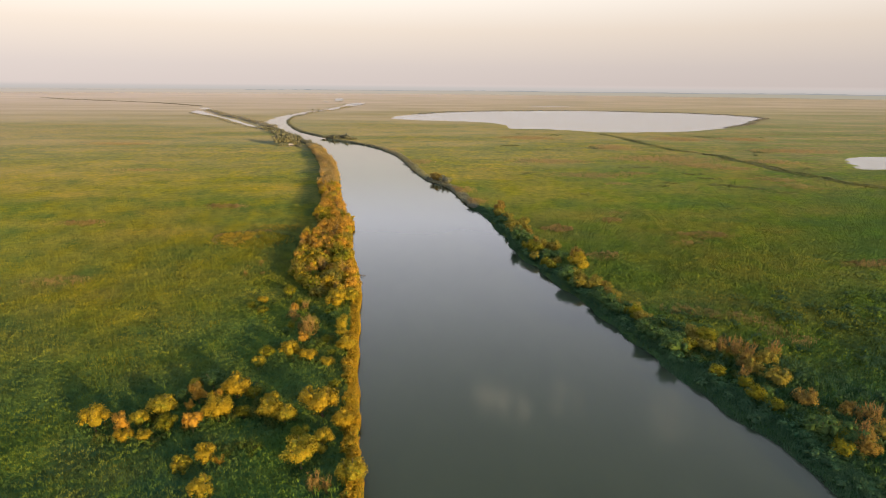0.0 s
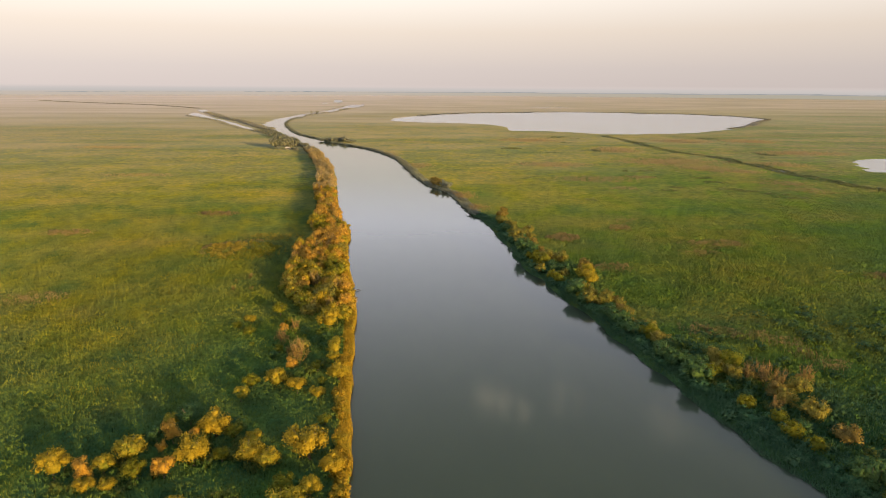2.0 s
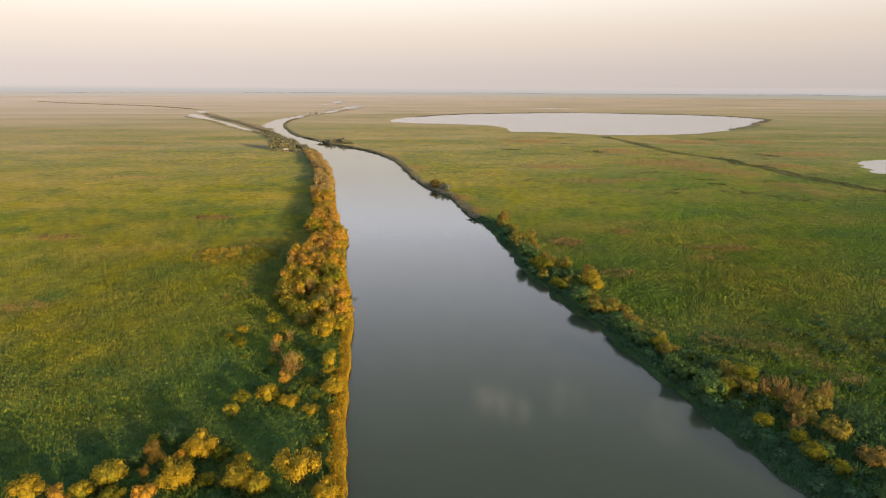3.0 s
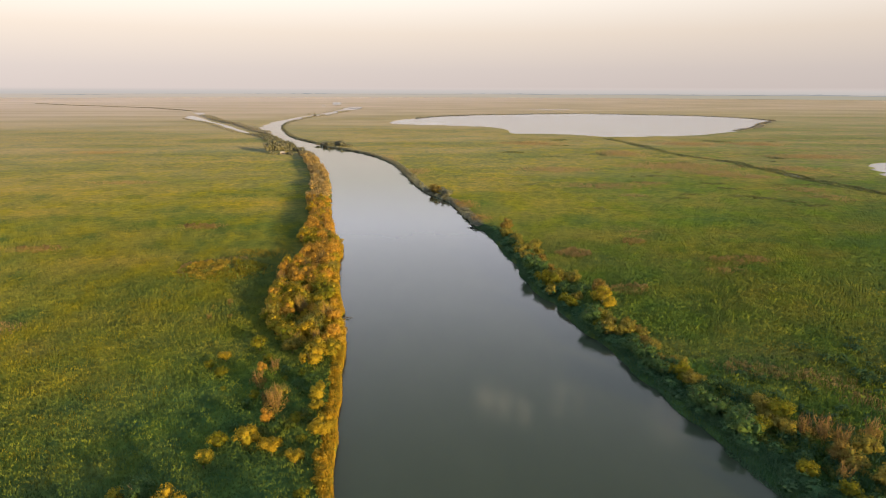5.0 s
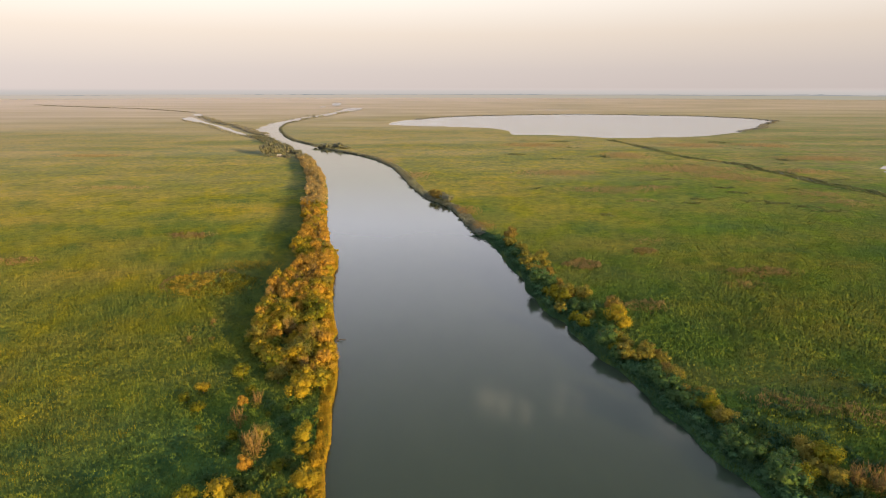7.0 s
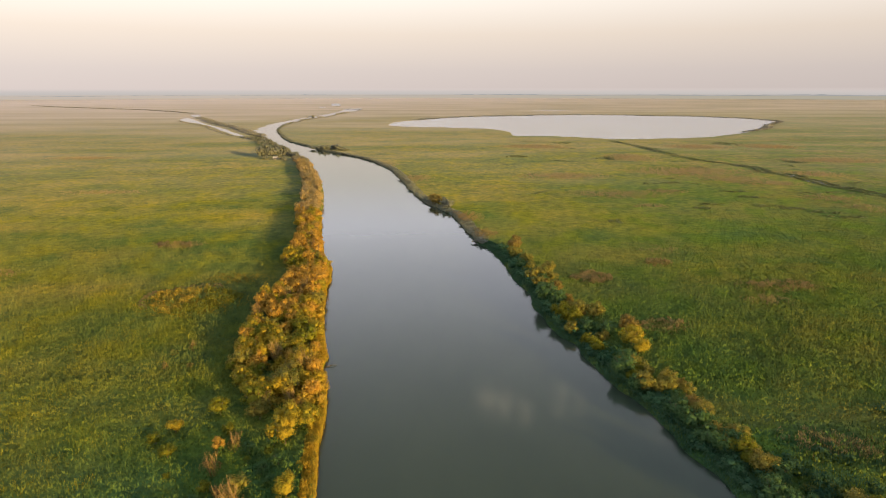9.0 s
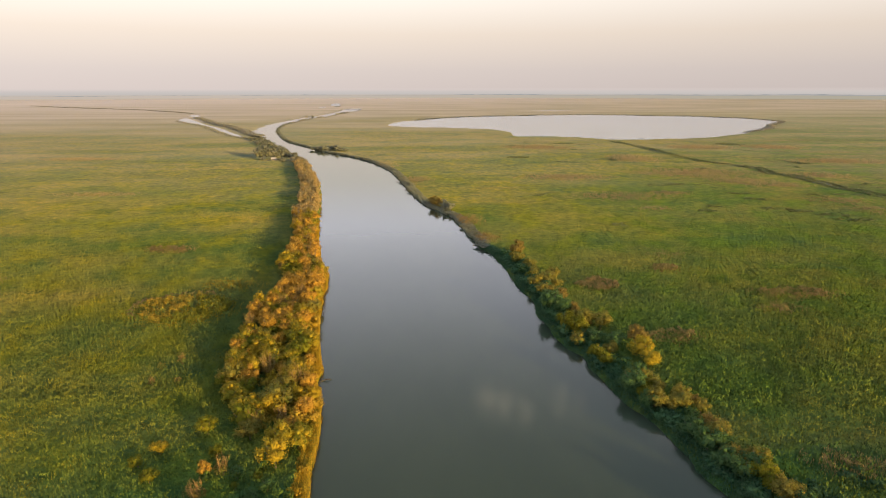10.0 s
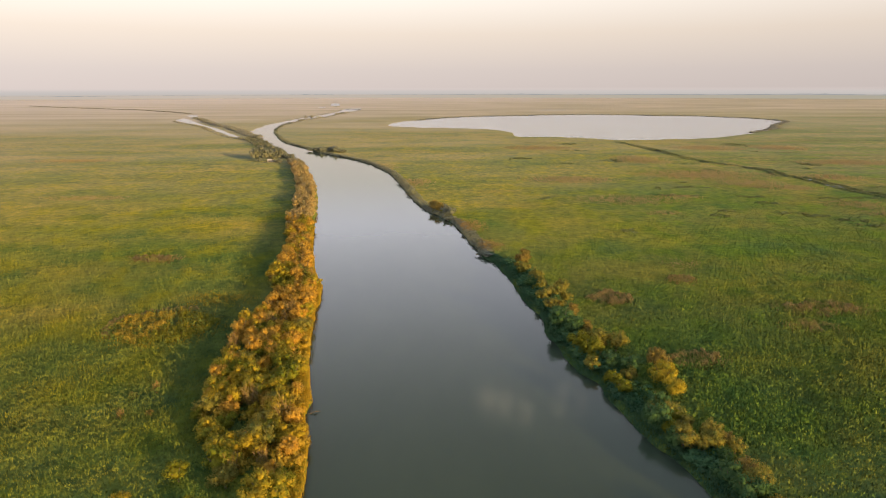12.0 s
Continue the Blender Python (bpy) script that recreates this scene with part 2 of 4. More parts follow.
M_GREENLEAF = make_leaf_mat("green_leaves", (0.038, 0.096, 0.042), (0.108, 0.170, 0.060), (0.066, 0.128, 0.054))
M_KHAKI = make_leaf_mat("khaki_leaves", (0.180, 0.162, 0.040), (0.315, 0.242, 0.052), (0.160, 0.178, 0.044))
M_TAN = make_leaf_mat("tan_leaves", (0.175, 0.128, 0.042), (0.285, 0.195, 0.058), (0.210, 0.158, 0.046))
# grey-green bushes; the bank shade's teal is put into the colour
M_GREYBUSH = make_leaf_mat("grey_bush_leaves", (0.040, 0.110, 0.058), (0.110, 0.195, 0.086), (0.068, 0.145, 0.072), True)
M_OLIVE = make_leaf_mat("olive_leaves", (0.135, 0.145, 0.018), (0.250, 0.218, 0.024), (0.150, 0.172, 0.022))
# the farther belt: dulled and lightened, with haze put into the leaf colours
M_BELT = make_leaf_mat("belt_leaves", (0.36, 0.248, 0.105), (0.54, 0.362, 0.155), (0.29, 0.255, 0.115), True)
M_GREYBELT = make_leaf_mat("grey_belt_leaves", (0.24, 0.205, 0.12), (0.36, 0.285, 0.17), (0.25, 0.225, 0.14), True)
M_SCRUB = make_leaf_mat("scrub_leaves", (0.31, 0.225, 0.034), (0.53, 0.345, 0.050), (0.41, 0.275, 0.050), True)
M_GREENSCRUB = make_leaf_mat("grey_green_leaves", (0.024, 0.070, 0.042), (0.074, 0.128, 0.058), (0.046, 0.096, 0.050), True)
# bank green, darkened and blued: the shaded side's tone is in the colour
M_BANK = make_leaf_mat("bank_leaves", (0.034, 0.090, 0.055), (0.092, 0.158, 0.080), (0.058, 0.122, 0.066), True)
M_MIXED = make_leaf_mat("mixed_scrub_leaves", (0.055, 0.095, 0.034), (0.165, 0.165, 0.040), (0.090, 0.130, 0.038), True)
# the next four far leaf colours are greyed and paled in place of haze
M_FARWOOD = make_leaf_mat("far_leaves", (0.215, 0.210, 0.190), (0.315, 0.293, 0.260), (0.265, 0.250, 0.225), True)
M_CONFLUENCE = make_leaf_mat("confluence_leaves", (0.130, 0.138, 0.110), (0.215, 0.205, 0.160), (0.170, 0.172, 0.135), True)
M_HAZEWOOD = make_leaf_mat("haze_pale_leaves", (0.150, 0.145, 0.125), (0.20, 0.185, 0.160), (0.17, 0.165, 0.145), True)
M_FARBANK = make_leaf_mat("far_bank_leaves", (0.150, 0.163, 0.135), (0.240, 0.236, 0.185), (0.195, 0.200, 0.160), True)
M_MEADOW = make_leaf_mat("meadow_scrub_leaves", (0.100, 0.128, 0.072), (0.180, 0.190, 0.095), (0.140, 0.155, 0.088), True)
M_SEDGE = make_leaf_mat("dry_sedge", (0.225, 0.175, 0.105), (0.315, 0.235, 0.138), (0.270, 0.200, 0.118), True)
M_BARK = make_bark_mat("willow_bark", (0.09, 0.07, 0.05), (0.20, 0.16, 0.12))
M_TWIG = make_bark_mat("bare_twigs", (0.17, 0.108, 0.045), (0.26, 0.165, 0.070))
M_WATER = make_water_mat("river_water", 0.06, (0.030, 0.040, 0.028), (0.037, 0.047, 0.032))
M_LAKE = make_water_mat("lake_water", 0.12, (0.12, 0.14, 0.17), (0.14, 0.16, 0.19))


# ---------------------------------------------------------------- plan
def spline(points, step):
    """A smooth line through plan points, sampled about every step metres."""
    p = np.array(points, float)
    p = np.vstack([2 * p[0] - p[1], p, 2 * p[-1] - p[-2]])
    out = []
    for a, b, c, d in zip(p, p[1:], p[2:], p[3:]):
        n = max(2, int(np.hypot(*(c - b)) / step))
        u = np.linspace(0, 1, n, endpoint=False)[:, None]
        out.append(0.5 * (2 * b + (c - a) * u + (2 * a - 5 * b + 4 * c - d) * u ** 2 + (3 * b - a - 3 * c + d) * u ** 3))
    return np.vstack(out + [p[-2:-1]])


LEFT_BANK = [(2, -400), (-2, -60), (-8, 40), (-11.8, 76), (-13.8, 88), (-16.7, 107), (-20.3, 134), (-23.4, 160), (-27.5, 182),
             (-29.2, 193), (-33, 207), (-36, 224), (-39, 250), (-40, 258), (-48.4, 286), (-58, 330), (-66, 377), (-80, 447),
             (-101, 523), (-113, 565), (-133, 618), (-158, 680), (-186, 745), (-218, 812), (-249, 862)]
LEFT_UPPER = [(-274, 927), (-298, 1025), (-314, 1130), (-321, 1204), (-323, 1304), (-319, 1422), (-307, 1528), (-308, 1647),
              (-310, 1893), (-330, 2090)]
RIGHT_BANK = [(150, -400), (86, -60), (69, 40), (62, 77), (61.4, 84), (59.8, 91), (57.2, 97), (55, 104.2), (53, 111), (51.3, 116.4), (50, 121),
              (48.7, 128), (46.6, 132.5), (44.8, 140), (43.3, 146.4), (42.2, 151.5), (41.7, 156), (40.6, 161), (38.9, 168), (36.9, 173),
              (35.0, 178), (34.4, 184), (33.0, 190), (32.6, 196), (30.0, 201), (28.2, 207), (27.8, 213), (25.8, 220), (25.9, 228),
              (27.0, 233), (26.0, 238), (24.2, 242), (22.4, 260), (18.5, 285), (14.2, 296), (10.5, 317), (2.5, 358), (-12.5, 394),
              (-26.5, 457), (-42, 528), (-69, 600), (-101.6, 651), (-130, 692),
              (-158, 744), (-197, 815), (-238, 929), (-268, 1028), (-291, 1145), (-299, 1230), (-298, 1364), (-289, 1430),
              (-281, 1534), (-277, 1700), (-270, 1850), (-276, 2085)]
SIDE_FAR = [(-270, 880), (-296, 925), (-336, 1000), (-380, 1082), (-441, 1180), (-500, 1290), (-548, 1380), (-580, 1432)]
SIDE_NEAR = [(-582, 1426), (-566, 1357), (-512, 1262), (-452, 1182), (-406, 1109), (-358, 1017), (-318, 945), (-280, 884), (-250, 845)]
LAKE = [(-101, 1152), (-94, 1255), (-62, 1340), (-20, 1425), (20, 1475), (92, 1535), (165, 1560), (315, 1615), (475, 1590), (500, 1558),
        (590, 1530), (648, 1460), (676, 1400), (682, 1300), (655, 1240), (600, 1170), (530, 1055), (455, 963), (421, 926), (378, 893),
        (318, 856), (245, 838), (214, 845), (192, 868), (150, 889), (103, 898), (97, 930), (100, 990), (72, 1054), (20, 1082), (-58, 1112)]
POND = [(366, 538), (392, 554), (430, 556), (470, 530), (440, 480), (395, 470), (348, 466), (323, 461), (338, 482), (350, 509)]
DITCH = [(211, 803), (219, 741), (224, 648), (230, 601), (236, 585), (254, 544), (250, 517), (258, 498), (258, 466), (257, 450),
         (261, 430), (266, 398), (276, 373), (292, 335), (310, 300)]


def wiggle(line, size, wave):
    """Breaks up a bank line with small bays and points."""
    out = line.copy()
    for i, (x, y) in enumerate(line):
        out[i, 0] += size * noise.noise((x / wave, y / wave, 3.1))
        out[i, 1] += size * noise.noise((x / wave, y / wave, 8.7))
    return out


left_line = wiggle(spline(LEFT_BANK, 4), 1.1, 6)
right_line = wiggle(spline(RIGHT_BANK, 4), 1.3, 7)
river_poly = np.vstack([left_line, spline(LEFT_UPPER, 12), right_line[::-1]])
lake_poly = wiggle(spline(LAKE + LAKE[:1], 12), 6, 30)
pond_poly = wiggle(spline(POND + POND[:1], 5), 3, 10)
# far pools too small for the ground's grid: x, y and half sizes
POOLS = [(-463, 2680, 19, 250), (-441, 2275, 12, 60), (-612, 1553, 14, 55), (340, 1960, 70, 26), (-298, 2090, 26, 60)]


def distance(p, line, closed):
    """Distance of plan points p from a line."""
    a = line
    b = np.roll(line, -1, 0) if closed else line[1:]
    a = a if closed else line[:-1]
    best = np.full(len(p), 1e9)
    for (ax, ay), (bx, by) in zip(a, b):
        dx, dy = bx - ax, by - ay
        u = np.clip(((p[:, 0] - ax) * dx + (p[:, 1] - ay) * dy) / (dx * dx + dy * dy + 1e-9), 0, 1)
        best = np.minimum(best, (p[:, 0] - ax - u * dx) ** 2 + (p[:, 1] - ay - u * dy) ** 2)
    return np.sqrt(best)


def inside(p, poly):
    odd = np.zeros(len(p), bool)
    for (ax, ay), (bx, by) in zip(poly, np.roll(poly, -1, 0)):
        if ay != by:
            odd ^= ((ay > p[:, 1]) != (by > p[:, 1])) & (p[:, 0] < (bx - ax) * (p[:, 1] - ay) / (by - ay) + ax)
    return odd


def shore(p):
    """Signed distance to the nearest water's edge, capped at 40 m: positive on land."""
    d = np.full(len(p), 40.0)
    for poly in (river_poly, lake_poly, pond_poly):
        lo, hi = poly.min(0) - 40, poly.max(0) + 40
        k = np.where(((p > lo) & (p < hi)).all(1))[0]
        q = p[k]
        s = distance(q, poly, True) * np.where(inside(q, poly), -1, 1)
        d[k] = np.minimum(d[k], s)
    line = spline(DITCH, 8)
    k = np.where(((p > line.min(0) - 40) & (p < line.max(0) + 40)).all(1))[0]
    d[k] = np.minimum(d[k], distance(p[k], line, False) - 0.9)
    return d


def axis(lo, hi, a, b, step, growth):
    """Grid lines: even between a and b, wider and wider outside."""
    mid = list(np.arange(a, b, step))
    up, down = [b], [a - step]
    while up[-1] < hi:
        up.append(up[-1] + max(step, growth * (up[-1] - b) + step))
    while down[-1] > lo:
        down.append(down[-1] - max(step, growth * (a - down[-1]) + step))
    return np.array(down[::-1] + mid + up)


def mesh_of(name, verts, faces, mat, smooth=False, normals=None):
    """A mesh from arrays of corners and of faces with the same number of corners each."""
    me = bpy.data.meshes.new(name)
    faces = np.asarray(faces, np.int32)
    n, k = faces.shape
    me.vertices.add(len(verts))
    me.vertices.foreach_set("co", np.asarray(verts, np.float32).ravel())
    me.loops.add(n * k)
    me.loops.foreach_set("vertex_index", faces.ravel())
    me.polygons.add(n)
    me.polygons.foreach_set("loop_start", np.arange(0, n * k, k, dtype=np.int32))
    me.polygons.foreach_set("use_smooth", np.full(n, smooth or normals is not None))
    me.materials.append(mat)
    me.update(calc_edges=True)
    if normals is not None:
        me.normals_split_custom_set_from_vertices(normals)
    return me


XS = axis(-5200, 5200, -70, 80, 3.0, 0.040)
YS = axis(-500, 5200, 62, 280, 3.0, 0.018)
gx, gy = np.meshgrid(XS, YS)
plan = np.stack([gx.ravel(), gy.ravel()], 1)
SHORE = shore(plan).reshape(gx.shape)
rise = np.clip(SHORE * 0.35, -1.6, 0.45)
ground_verts = np.column_stack([plan, rise.ravel()])
nx, ny = len(XS), len(YS)
idx = np.arange(nx * ny).reshape(ny, nx)
ground_faces = np.stack([idx[:-1, :-1], idx[:-1, 1:], idx[1:, 1:], idx[1:, :-1]], -1).reshape(-1, 4)
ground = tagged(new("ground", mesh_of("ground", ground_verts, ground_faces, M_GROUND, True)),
                "flat green and straw-coloured delta marsh, haze painted in towards the horizon", "ground", kind="structure")


def shore_at(p):
    """Signed shore distance of plan points, read from the ground's grid."""
    i = np.clip(np.searchsorted(XS, p[:, 0]) - 1, 0, nx - 2)
    j = np.clip(np.searchsorted(YS, p[:, 1]) - 1, 0, ny - 2)
    u = (p[:, 0] - XS[i]) / (XS[i + 1] - XS[i])
    v = (p[:, 1] - YS[j]) / (YS[j + 1] - YS[j])
    return (SHORE[j, i] * (1 - u) * (1 - v) + SHORE[j, i + 1] * u * (1 - v) + SHORE[j + 1, i] * (1 - u) * v + SHORE[j + 1, i + 1] * u * v)


def sheet(name, x0, x1, y0, y1, label, mat):
    me = mesh_of(name, [(x0, y0, 0), (x1, y0, 0), (x1, y1, 0), (x0, y1, 0)], [(0, 1, 2, 3)], mat)
    return tagged(new(name, me), label, "water", kind="structure")


sheet("water_river", -800, 150, -450, 750, "calm grey-green river between reed banks", M_WATER)
sheet("water_upper_river", -800, -150, 750, 3100, "pale river arms winding through the marsh", M_WATER)
sheet("water_lake", -150, 800, 750, 2100, "wide shallow lake mirroring the pale sky", M_LAKE)
sheet("water_pond", 150, 800, 250, 750, "small marsh pond and narrow ditch", M_LAKE)



def even(points, count):
    """A smooth line through plan points, cut into equal steps."""
    q = spline(points, 6)
    d = np.concatenate([[0], np.cumsum(np.hypot(*np.diff(q, axis=0).T))])
    at = np.linspace(0, d[-1], count)
    return np.column_stack([np.interp(at, d, q[:, 0]), np.interp(at, d, q[:, 1])])


far_side, near_edge = wiggle(even(SIDE_FAR, 40), 3, 20), wiggle(even(SIDE_NEAR[::-1], 40), 4, 24)
me = mesh_of("water_side_channel", np.column_stack([np.vstack([far_side, near_edge]), np.full(80, 0.5)]), [(i, i + 1, 41 + i, 40 + i) for i in range(39)], M_WATER)
tagged(new("water_side_channel", me), "narrow pale side channel of the river", "water", kind="structure")
for k, (x, y, rx, ry) in enumerate(POOLS):
    lie = x / y                                  # each is sheared along the line of sight to fit the camera's view
    ring = [(x + rx * (1 + 0.22 * noise.noise((a * 0.9, k, 0))) * math.cos(a) + ry * lie * math.sin(a), y + ry * (1 + 0.3 * noise.noise((a * 0.9, k, 5))) * math.sin(a), 0.5)
            for a in np.linspace(0, 2 * math.pi, 28, endpoint=False)]
    me = mesh_of("water_pool", [(x, y, 0.5)] + ring, [(0, i + 1, (i + 1) % 28 + 1) for i in range(28)], M_WATER)
    tagged(new("water_pool_%d" % (k + 1), me), "small pale pool in the far marsh", "water", kind="structure")

rng = np.random.default_rng(7)


# ---------------------------------------------------------------- reeds
def lumps(p, wave, seed):
    """Smooth random field, 0 to 1, over plan points: a few crossing waves with bent fronts."""
    r = np.random.default_rng(seed)
    s = np.zeros(len(p))
    for _ in range(7):
        a, ph, k = r.uniform(0, 2 * np.pi), r.uniform(0, 6.28), 2 * np.pi / (wave * r.uniform(0.6, 1.7))
        s += np.sin(k * (p[:, 0] * np.cos(a) + p[:, 1] * np.sin(a)) + ph + 1.3 * np.sin(k * 0.6 * (p[:, 1] * np.cos(a) - p[:, 0] * np.sin(a))))
    return np.clip(0.5 + s / 7.5, 0, 1)


def blades(p, z, high, wide, lean):
    """One pointed leaf for each plan point: corners and triangles."""
    n = len(p)
    a, b = rng.uniform(0, 2 * np.pi, n), rng.uniform(0, 2 * np.pi, n)
    side = np.stack([np.cos(a), np.sin(a)], 1) * (wide / 2)[:, None]
    tip = p + np.stack([np.cos(b), np.sin(b)], 1) * (lean * high)[:, None]
    v = np.empty((n, 3, 3))
    v[:, 0, :2], v[:, 1, :2], v[:, 2, :2] = p - side, p + side, tip
    v[:, 0, 2] = v[:, 1, 2] = z
    v[:, 2, 2] = z + high
    return v.reshape(-1, 3), np.arange(3 * n).reshape(n, 3)


def reed_bed(name, y0, y1, back, dense, thin, wide, size, label, lean=0.9, mat=M_REED):
    """Reeds over the fan of marsh between two distances, seen from back; the density falls from dense to thin."""
    half = 0.78 * (y1 - back) + 30
    n = int(dense * 2 * half * (y1 - y0))
    p = np.column_stack([rng.uniform(-half, half, n), rng.uniform(y0, y1, n)])
    far = (p[:, 1] - y0) / (y1 - y0)
    p = p[(np.abs(p[:, 0]) < 0.78 * (p[:, 1] - back) + 30 + rng.uniform(-30, 25, n) * (back > 0)) & (rng.random(n) < (1 + (thin / dense - 1) * far) ** (2 if thin == 0 else 1))]
    s = shore_at(p)
    p = p[s > np.where(p[:, 0] > 0, 5.0, 2.2)]
    n = len(p)
    top = 1.25 + 1.0 * (0.13 / wide) ** 0.5 * lumps(p, 1.9 * (wide / 0.13) ** 0.6, 5) + 0.30 * lumps(p, 9.0, 6) + 0.45 * lumps(p, 30.0, 9) + rng.uniform(-0.4, 0.2, n)
    tall = np.where(rng.random(n) < 0.02, top - 0.2, size * rng.uniform(0.7, 1.3, n))
    v, f = blades(p, top - tall, tall, wide * rng.uniform(0.6, 1.5, n), rng.uniform(0.08, lean * 0.75, n) * size / np.maximum(tall, size))
    # shading normals set sunward and up, whichever way the blades face, to brighten them
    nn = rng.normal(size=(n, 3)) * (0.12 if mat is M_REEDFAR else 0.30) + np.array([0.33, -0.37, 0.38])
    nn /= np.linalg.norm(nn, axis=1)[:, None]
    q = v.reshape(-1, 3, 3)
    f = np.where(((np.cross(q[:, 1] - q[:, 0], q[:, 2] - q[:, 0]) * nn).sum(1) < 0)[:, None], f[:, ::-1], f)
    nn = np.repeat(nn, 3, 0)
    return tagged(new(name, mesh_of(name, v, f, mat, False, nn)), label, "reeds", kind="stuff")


reed_bed("reed_bed", -20, 62, 0, 1.0, 6.0, 0.16, 0.45, "green reed bed beside the river")
reed_bed("reed_bed", 62, 170, 0, 19.0, 13.0, 0.135, 0.44, "dense green reed bed lit from the side by low sun")
reed_bed("reed_bed", 170, 345, 79, 12.0, 0.0, 0.155, 0.44, "dense green reed bed along the river")
reed_bed("reed_bed", 170, 560, 0, 6.0, 0.0, 0.20, 0.52, "green reed bed reaching inland", 0.9, M_REEDFAR)


def strip(name, line, y0, y1, out, near, far, density, wide, size, high, mat, label, rim=1.0):
    """A reed fringe beside a bank line; out = -1 or 1 gives the landward side in x."""
    k = line[(line[:, 1] > y0) & (line[:, 1] < y1)]
    seg = np.hypot(*np.diff(k, axis=0).T).sum()
    n = int(density * seg * (far - near))
    y = rng.uniform(y0, y1, n)
    order = np.argsort(k[:, 1])
    off = rng.uniform(near, far, n)
    x = np.interp(y, k[order, 1], k[order, 0]) + out * off
    p = np.column_stack([x, y])
    top = high * np.clip(rim + (1 - rim) * (off - near) / 4.0, 0, 1) * (0.45 + 0.35 * lumps(p, 3.2, 3) + 0.30 * lumps(p, 11.0, 4)) * rng.uniform(0.25, 1.0, n) ** 0.6
    tall = np.where(rng.random(n) < 0.25, top, np.minimum(top, size * rng.uniform(0.6, 1.3, n)))
    v, f = blades(p, top - tall - 0.05, tall, wide * rng.uniform(0.6, 1.4, n), rng.uniform(0.1, 0.9, n) * size / np.maximum(tall, size))
    return tagged(new(name, mesh_of(name, v, f, mat)), label, "reeds", kind="stuff")


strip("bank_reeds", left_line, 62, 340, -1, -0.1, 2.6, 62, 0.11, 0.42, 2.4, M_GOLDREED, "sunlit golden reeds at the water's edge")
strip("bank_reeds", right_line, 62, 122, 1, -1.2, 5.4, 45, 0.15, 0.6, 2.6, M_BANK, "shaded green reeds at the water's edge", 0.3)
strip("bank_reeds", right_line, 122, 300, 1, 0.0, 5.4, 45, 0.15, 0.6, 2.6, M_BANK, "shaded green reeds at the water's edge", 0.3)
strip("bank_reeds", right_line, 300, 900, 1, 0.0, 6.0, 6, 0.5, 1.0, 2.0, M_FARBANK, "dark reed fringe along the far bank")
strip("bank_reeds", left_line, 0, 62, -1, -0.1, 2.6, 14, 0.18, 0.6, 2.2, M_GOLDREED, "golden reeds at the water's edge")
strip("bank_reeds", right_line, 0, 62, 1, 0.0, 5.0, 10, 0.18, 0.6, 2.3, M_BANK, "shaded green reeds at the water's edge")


def patch(x, y, rx, ry, density, high, mat, label, wide=0.2, size=0.7):
    """An oval of taller, differently coloured growth in the reed bed, thin at its rim."""
    n = int(density * 4 * rx * ry)
    q = rng.normal(size=(n, 2)) * 0.5
    q = q[np.hypot(q[:, 0], q[:, 1]) < 1.15]
    p = q * (rx, ry) + (x, y)
    p = p[(lumps(p, 5.0, int(x * 7 + y) % 97) > 0.40) & (shore_at(p) > 1.0)]
    n = len(p)
    top = high * (0.8 + 0.3 * lumps(p, 2.5, 2)) * rng.uniform(0.8, 1.05, n)
    tall = np.where(rng.random(n) < 0.2, top - 0.2, size * rng.uniform(0.6, 1.4, n))
    v, f = blades(p, top - tall, tall, wide * rng.uniform(0.6, 1.4, n), rng.uniform(0.1, 0.7, n) * size / np.maximum(tall, size))
    return tagged(new("reed_patch", mesh_of("reed_patch", v, f, mat)), label, "reeds", kind="stuff")


for x, y, rx, ry in [(-156, 250, 11, 5), (-108, 290, 11, 5), (49, 247, 6, 5), (77.5, 264, 5, 3), (108, 238, 14, 6), (150, 198, 11, 4), (-140, 150, 14, 5),
                     (66, 152, 6, 4), (72, 150, 6, 3.5), (78, 148, 7, 3), (83, 144, 6, 3), (85, 138, 5, 3), (87, 132, 5, 3), (57, 205, 8, 4), (-118, 172, 10, 5), (96, 225, 7, 4), (10, 345, 9, 12), (18, 310, 6, 9)]:
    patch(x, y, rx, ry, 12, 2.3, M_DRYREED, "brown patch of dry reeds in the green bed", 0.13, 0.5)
for x, y, rx, ry in [(175, 615, 18, 30), (191, 516, 37, 25), (206, 475, 18, 18), (105, 413, 25, 15), (88, 492, 27, 17), (226, 398, 14, 12), (225, 370, 9, 12),
                     (278, 503, 17, 15), (348, 592, 35, 21), (364, 724, 25, 26), (283, 724, 28, 26), (139, 423, 10, 8), (223, 455, 17, 10), (85, 284, 6, 6),
                     (103, 726, 28, 26), (112, 375, 9, 6), (-60, 560, 16, 22), (-20, 480, 10, 18), (-210, 420, 20, 8), (-330, 610, 30, 12)]:
    patch(x, y, rx * 1.3, ry * 1.1, 2.6, 1.7, M_SEDGE, "tan streak of dry sedge in the meadow", 0.32, 0.36)
for x, y, rx, ry in [(67, 104, 7, 12), (78, 112, 10, 9), (74, 94, 8, 8), (86, 100, 10, 8), (72, 122, 8, 7), (62, 140, 6, 9), (100, 120, 12, 7), (112, 128, 10, 6)]:
    patch(x, y, rx, ry, 6, 2.5, M_BANK, "dark green mixed reeds and herbs behind the bank", 0.16, 0.6)

